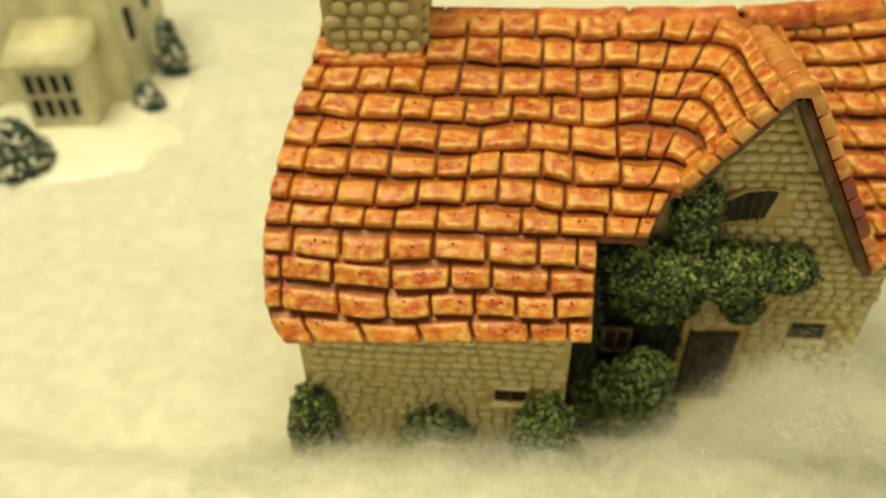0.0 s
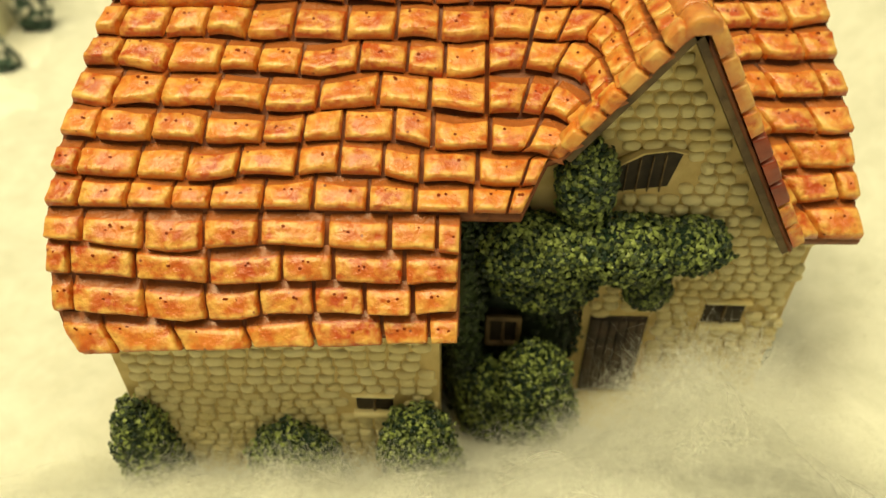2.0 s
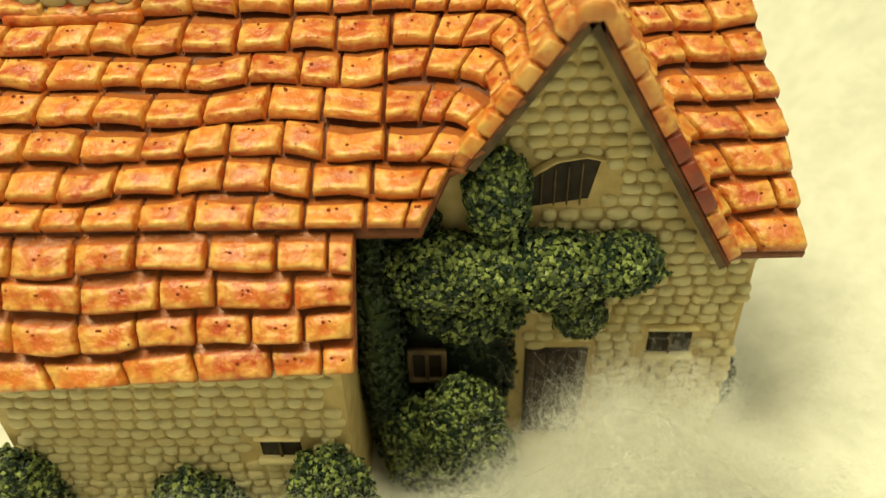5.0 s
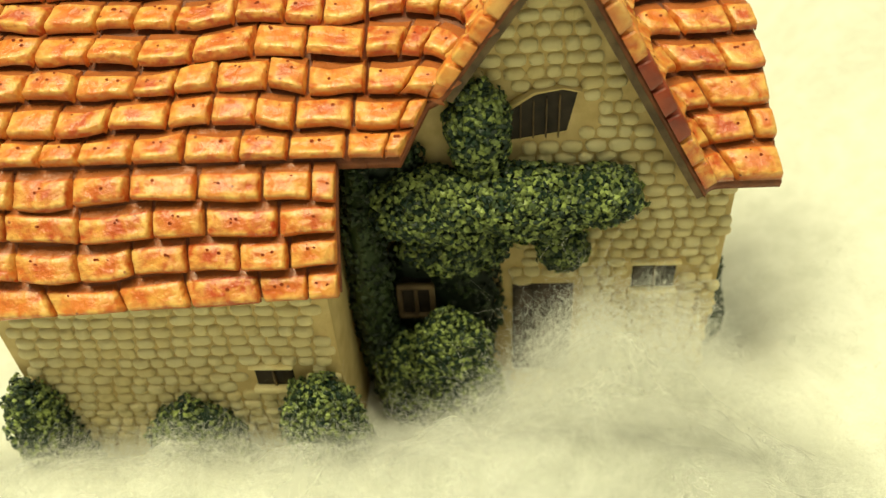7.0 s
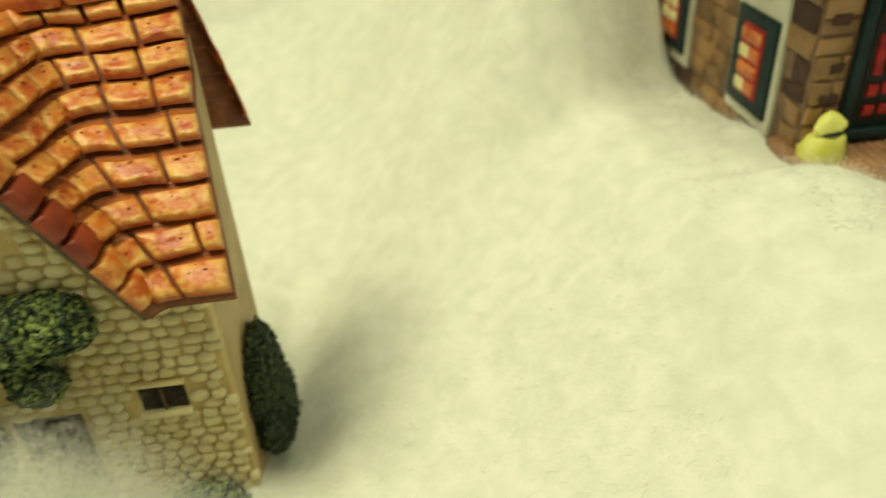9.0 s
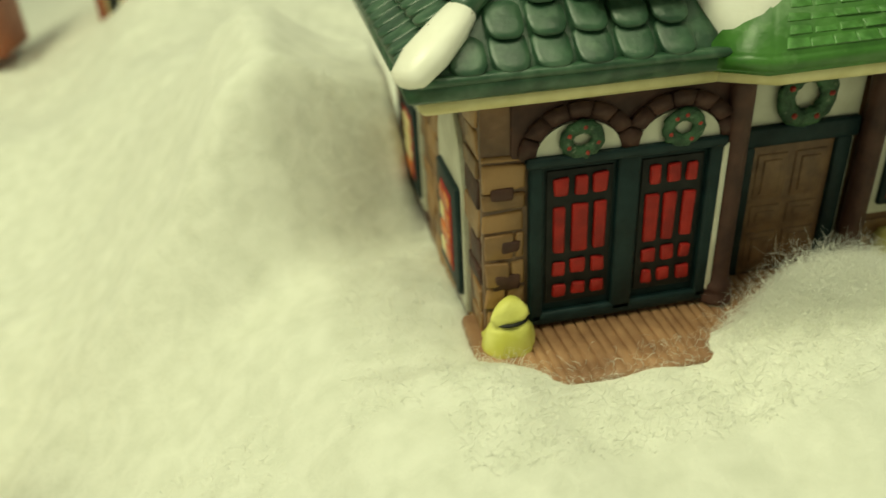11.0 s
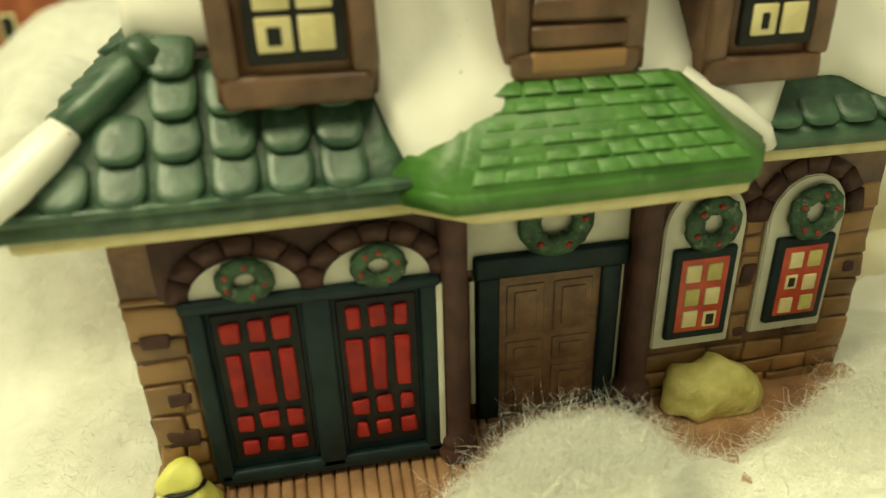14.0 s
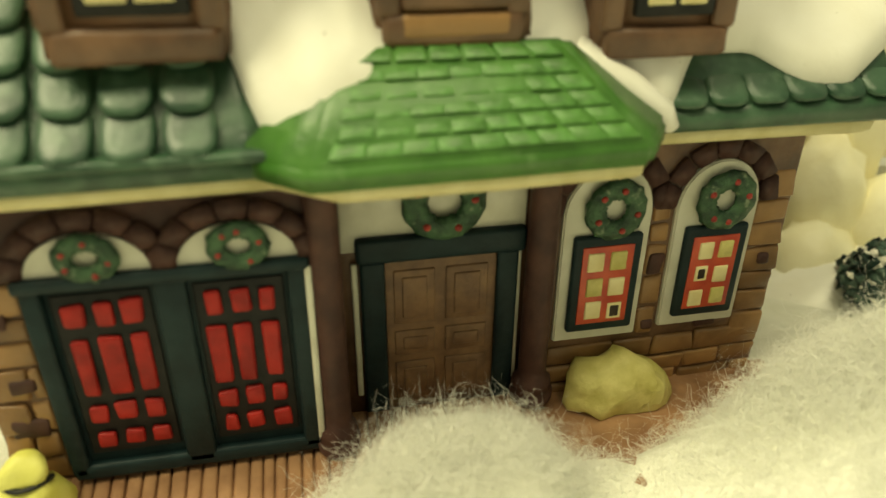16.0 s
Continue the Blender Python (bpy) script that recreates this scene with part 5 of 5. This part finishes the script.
# ---- further models on the wool ----
def turned(bm, centre, degrees):
    bmesh.ops.rotate(bm, verts=bm.verts[:], cent=Vector(centre), matrix=Matrix.Rotation(radians(degrees), 3, "Z"))
    return bm


HC = (-17.8, 9.6, 0.4)
white_house = thing("villa", HC, "old cream-white ceramic villa with bay window on snow", "model house")
part("body", turned(wobble(prism(bmesh.new(), [(-22.5, -0.3), (-16.5, -0.3), (-16.5, 4.6), (-18.2, 7.6), (-19.6, 8.2), (-22.5, 7.8)], "y", 10.6, 15.5, 0.08), 0.05, 1), HC, 8), M_HOUSE_GREY, white_house, smooth=False)
part("bay", turned(wobble(box(bmesh.new(), (-19.25, 8.9, -0.2), (-17.35, 10.9, 2.65), 0.06), 0.03, 1), HC, 8), M_HOUSE_GREY, white_house, "cream bay with black panes")
part("bay_roof", turned(wobble(prism(bmesh.new(), [(8.7, 2.65), (8.7, 2.82), (10.8, 3.5), (10.8, 2.65)], "x", -19.5, -17.15, 0.05), 0.03, 1), HC, 8), M_HOUSE_GREY, white_house)
for j in range(2):
    for i in range(4):
        x, z = -19.02 + i * 0.38, 1.0 + j * 0.78
        w = part("window", turned(box(bmesh.new(), (x, 8.83, z), (x + 0.22, 8.95, z + 0.56), 0.03), HC, 8), M_BLACK, white_house, "small black window pane")
for x0, z0 in ((11.4, 2.3), (13.4, 2.6), (12.4, 5.0)):
    part("shutter", turned(box(bmesh.new(), (-16.54, x0, z0), (-16.40, x0 + 0.45, z0 + 1.0), 0.03), HC, 8), M_BLACK, white_house)
part("snow_base", wobble(blob_body(bmesh.new(), [((-18.0, 9.3, -0.5), (4.3, 3.3, 1.15)), ((-18.0, 12.0, -0.5), (4.6, 4.0, 1.15))], 1.0), 0.12, 1.0), M_SNOW, white_house, "smooth white snow base")


def frosted_bush(c, r, h, n, seed, label="frosted dark green bush beside the villa"):
    ob = thing("bush", (c[0], c[1], c[2]), label, "bush", "frosted bushes")
    blobs = [((c[0], c[1], c[2] + h * 0.35), (r, r, h * 0.4)), ((c[0], c[1], c[2] + h * 0.7), (r * 0.65, r * 0.65, h * 0.35))]
    part("crown", blob_body(bmesh.new(), blobs, 0.85), M_LEAF_SHADE, ob)
    part("foliage", foliage(bmesh.new(), blobs, n, 0.22, seed, 0.6), M_PINE, ob, smooth=False)["kind"] = "stuff"
    part("frost", foliage(bmesh.new(), blobs, n // 3, 0.20, seed + 50, 0.5, keep=lambda p: p.z > c[2] + h * 0.3), M_SNOW, ob, smooth=False)["kind"] = "stuff"


frosted_bush((-18.9, 7.2, -0.1), 0.95, 1.7, 900, 61)
frosted_bush((-16.2, 10.6, 0.3), 0.42, 0.95, 420, 62)
frosted_bush((-16.2, 13.0, 0.3), 0.45, 2.1, 500, 63)

# far behind: a conifer and a red house on snow
tree = thing("conifer", (-10.6, 24.5, 0.0), "dark green conifer standing before the red house", "tree")
tree_blobs = [((-10.6, 24.5, 1.6 + k * 1.3), (2.1 - 0.45 * k, 2.1 - 0.45 * k, 1.2)) for k in range(4)]
part("trunk", wobble(box(bmesh.new(), (-10.8, 24.3, -0.3), (-10.4, 24.7, 4.5), 0.1), 0.03, 1), M_WOOD_DARK, tree)
part("crown", blob_body(bmesh.new(), tree_blobs, 0.9), M_LEAF_SHADE, tree)
part("foliage", foliage(bmesh.new(), tree_blobs, 2200, 0.4, 71, 0.6), M_WREATH, tree, smooth=False)["kind"] = "stuff"


def far_house(base, lo, hi, label, mat, group="far houses"):
    ob = thing("house", base, label, "model house", group)
    part("wall", wobble(box(bmesh.new(), lo, hi, 0.08), 0.04, 1), mat, ob)
    cx = (lo[0] + hi[0]) / 2
    part("roof", wobble(prism(bmesh.new(), [(lo[0] - 0.4, hi[2]), (hi[0] + 0.4, hi[2]), (cx, hi[2] + (hi[0] - lo[0]) * 0.45)], "y", lo[1] - 0.4, hi[1] + 0.4, 0.1), 0.05, 1), M_SNOW, ob)
    n = max(2, int((hi[0] - lo[0]) / 1.6))
    for i in range(n):
        x = lerp(lo[0], hi[0], (i + 0.5) / n)
        w = part("window", box(bmesh.new(), (x - 0.35, lo[1] - 0.08, lo[2] + 1.3), (x + 0.35, lo[1] + 0.05, lo[2] + 2.5), 0.04), M_CREAM, ob)
        part("pane", box(bmesh.new(), (x - 0.25, lo[1] - 0.12, lo[2] + 1.4), (x + 0.25, lo[1] - 0.02, lo[2] + 2.4), 0.03), M_BLACK, w)
    return ob


far_house((-7.5, 27, 0.4), (-9.0, 25.5, 0.2), (-6.0, 30, 5.5), "red-brown brick house with snowy roof far back", M_REDBRICK)
far_house((2.6, 33, 3.0), (1.3, 31.0, 2.2), (4.4, 35, 7.0), "dark red house standing far back on snow", M_REDBRICK)

far_house((-4.0, 31, 2.5), (-5.2, 30.0, 2.2), (-2.8, 34, 6.5), "orange-red house standing far back on snow", M_REDBRICK)

# beside the shop: a cream house on snow with a frosted bush
cream = thing("chapel", (27.0, 9.0, 2.9), "cream-white ceramic house on a snowy rock base", "model house")
part("wall", wobble(box(bmesh.new(), (24.9, 7.6, 4.2), (29.5, 12.5, 9.5), 0.08), 0.05, 1), M_CHAPEL, cream)
part("buttress", wobble(box(bmesh.new(), (25.6, 7.1, 3.4), (26.4, 7.8, 7.4), 0.1), 0.06, 1.3), M_CHAPEL, cream)
for c, rad in (((25.0, 6.9, 3.6), (0.9, 0.8, 1.5)), ((26.4, 6.4, 3.2), (1.2, 0.9, 1.2)), ((24.4, 6.0, 3.0), (0.9, 0.8, 0.8))):
    part("rock", wobble(blob_body(bmesh.new(), [(c, rad)], 1.0), 0.12, 2.2), M_CHAPEL, cream)
part("snow_base", wobble(blob_body(bmesh.new(), [((26.5, 7.6, 2.0), (3.6, 3.4, 1.7)), ((24.6, 5.4, 2.4), (1.7, 1.3, 1.0))], 1.0), 0.15, 1.2), M_SNOW, cream, "smooth white snow base")
rb = random.Random(77)
for j in range(5):
    for i in range(4):
        x, z = 24.95 + i * 1.1 + rb.uniform(-0.1, 0.1) + 0.5 * (j % 2), 4.4 + j * 0.85
        part("block", wobble(box(bmesh.new(), (x, 7.6 - rb.uniform(0.08, 0.3), z), (x + 0.95, 7.75, z + 0.75), 0.1), 0.06, 1.5, x + z), M_CHAPEL, cream)
frosted_bush((24.6, 4.5, 3.2), 0.6, 0.9, 420, 66, "frosted dark green bush beside the cream house")


# ---- loose wool fibres ----
def fibres(name, count, spot, length, up, width, seed, curl=0.55):
    """Thin curled ribbons that rise from the wool; spot(r) gives where one starts."""
    r = np.random.default_rng(seed)
    n = 7
    V = np.zeros((count, n, 2, 3))
    p = np.array([spot(r) for _ in range(count)])
    unit = lambda v: v / (np.linalg.norm(v, axis=1, keepdims=True) + 1e-9)
    d = r.normal(size=(count, 3))
    d[:, 2] = np.abs(d[:, 2]) * up + 0.1
    d = unit(d)
    L = length * r.uniform(0.35, 1.15, (count, 1)) / n
    s = unit(np.cross(d, r.normal(size=(count, 3)))) * width * r.uniform(0.6, 1.3, (count, 1)) / 2
    turn = r.normal(size=(count, 3)) * curl
    for i in range(n):
        t = 1 - 0.7 * abs(i - 2) / n
        V[:, i, 0], V[:, i, 1] = p - s * t, p + s * t
        p = p + d * L
        turn += r.normal(size=(count, 3)) * curl * 0.5
        d = unit(d + np.cross(d, turn) * 0.55 + r.normal(size=(count, 3)) * 0.12)
    idx = np.arange(count * n * 2).reshape(count, n, 2)
    F = np.stack((idx[:, :-1, 0], idx[:, :-1, 1], idx[:, 1:, 1], idx[:, 1:, 0]), -1).reshape(-1, 4)
    me = bpy.data.meshes.new(name)
    me.from_pydata((V.reshape(-1, 3) * U).tolist(), [], F.tolist())
    me.materials.append(M_FIBRE)
    me.polygons.foreach_set("use_smooth", [True] * len(me.polygons))
    return tagged(new(name, me), "loose white cotton fibres standing off the wool", "fibres", kind="stuff")


def over(x0, x1, y0, y1, sink=0.12):
    def spot(r):
        x, y = r.uniform(x0, x1), r.uniform(y0, y1)
        return x, y, ground_height(x, y) - sink * r.random()
    return spot


def near(cx, cy, sx, sy, sink=0.15):
    def spot(r):
        x, y = cx + r.normal() * sx, cy + r.normal() * sy
        return x, y, ground_height(x, y) - sink * r.random()
    return spot


fibres("wool_fibres", 34000, over(-10, 4, -3.5, -1.6), 0.75, 0.8, 0.0055, 1, 1.6)
fibres("wool_fibres", 4000, over(2.4, 9, -2.5, 3.0), 0.6, 0.4, 0.007, 3, 1.2)
fibres("wool_fibres", 36000, near(17.1, 1.75, 0.6, 0.35), 1.2, 0.9, 0.0045, 4, 3.0)
fibres("wool_fibres", 36000, near(21.8, 1.7, 1.0, 0.5), 1.2, 0.8, 0.0045, 5, 3.0)
fibres("wool_fibres", 8000, over(11.3, 23, 0.2, 2.0), 0.6, 0.4, 0.0075, 6, 1.4)
fibres("wool_fibres", 3500, over(10.0, 12.1, 1.5, 9.5), 0.6, 0.4, 0.007, 7, 1.2)


def veil(x0, x1, y0, y1, lift, seed, heap=0.0):
    """A thin layer of pulled wool over the bank, fading out at its rim."""
    nx, ny = 70, 24
    V, F, T = [], [], []
    for j in range(ny + 1):
        for i in range(nx + 1):
            u, v = i / nx, j / ny
            x, y = lerp(x0, x1, u), lerp(y0, y1, v)
            V.append((x * U, y * U, (ground_height(x, y) + heap * gauss(x, y, 0.5, -2.1, 1.4, 0.9) + lift * (0.75 + 0.9 * noise.noise(Vector((x * 0.8, y * 0.8, seed))) + 0.35 * noise.noise(Vector((x * 2.6, y * 2.6, seed))))) * U))
            T.append(smooth(0, 0.12, u) * (1 - smooth(0.88, 1, u)) * smooth(0, 0.3, v) * (1 - smooth(0.65, 1, v)))
    for j in range(ny):
        for i in range(nx):
            k = j * (nx + 1) + i
            F.append((k, k + 1, k + nx + 2, k + nx + 1))
    me = bpy.data.meshes.new("wool_veil")
    me.from_pydata(V, [], F)
    me.attributes.new("thin", "FLOAT", "POINT").data.foreach_set("value", T)
    me.polygons.foreach_set("use_smooth", [True] * len(me.polygons))
    me.materials.append(M_VEIL)
    return tagged(new("wool_veil", me), "thin pulled-out layer of white cotton wool", "wool", kind="stuff")


veil(-10.5, 4.5, -4.7, -1.9, 0.22, 1.0)
veil(-10.5, 4.5, -4.5, -1.85, 0.55, 5.0)
veil(-3.4, 3.6, -4.4, -0.9, 0.5, 9.0, 1.0)
veil(-3.2, 3.4, -4.2, -0.9, 0.5, 12.0, 2.1)


def haze(cx, cy, sx, sy, top):
    """Starts of fibres all through a loose heap that thins upwards."""
    def spot(r):
        x, y = cx + r.normal() * sx, cy + r.normal() * sy
        h = top * math.exp(-((x - cx) / (2.2 * sx)) ** 2 - ((y - cy) / (2.2 * sy)) ** 2) * (1 + 0.5 * noise.noise(Vector((x * 1.4, y * 1.4, 3.0))))
        return x, y, ground_height(x, y) + h * r.random() ** 1.2
    return spot


fibres("wool_fibres", 26000, haze(0.6, -2.1, 0.95, 0.5, 3.3), 1.6, 0.5, 0.0018, 11, 1.3)
fibres("wool_fibres", 24000, haze(0.9, -2.1, 1.5, 0.6, 1.5), 1.6, 0.4, 0.0012, 12, 1.3)
fibres("wool_fibres", 20000, haze(-4.5, -2.5, 2.8, 0.4, 0.7), 1.4, 0.4, 0.0013, 13, 1.3)
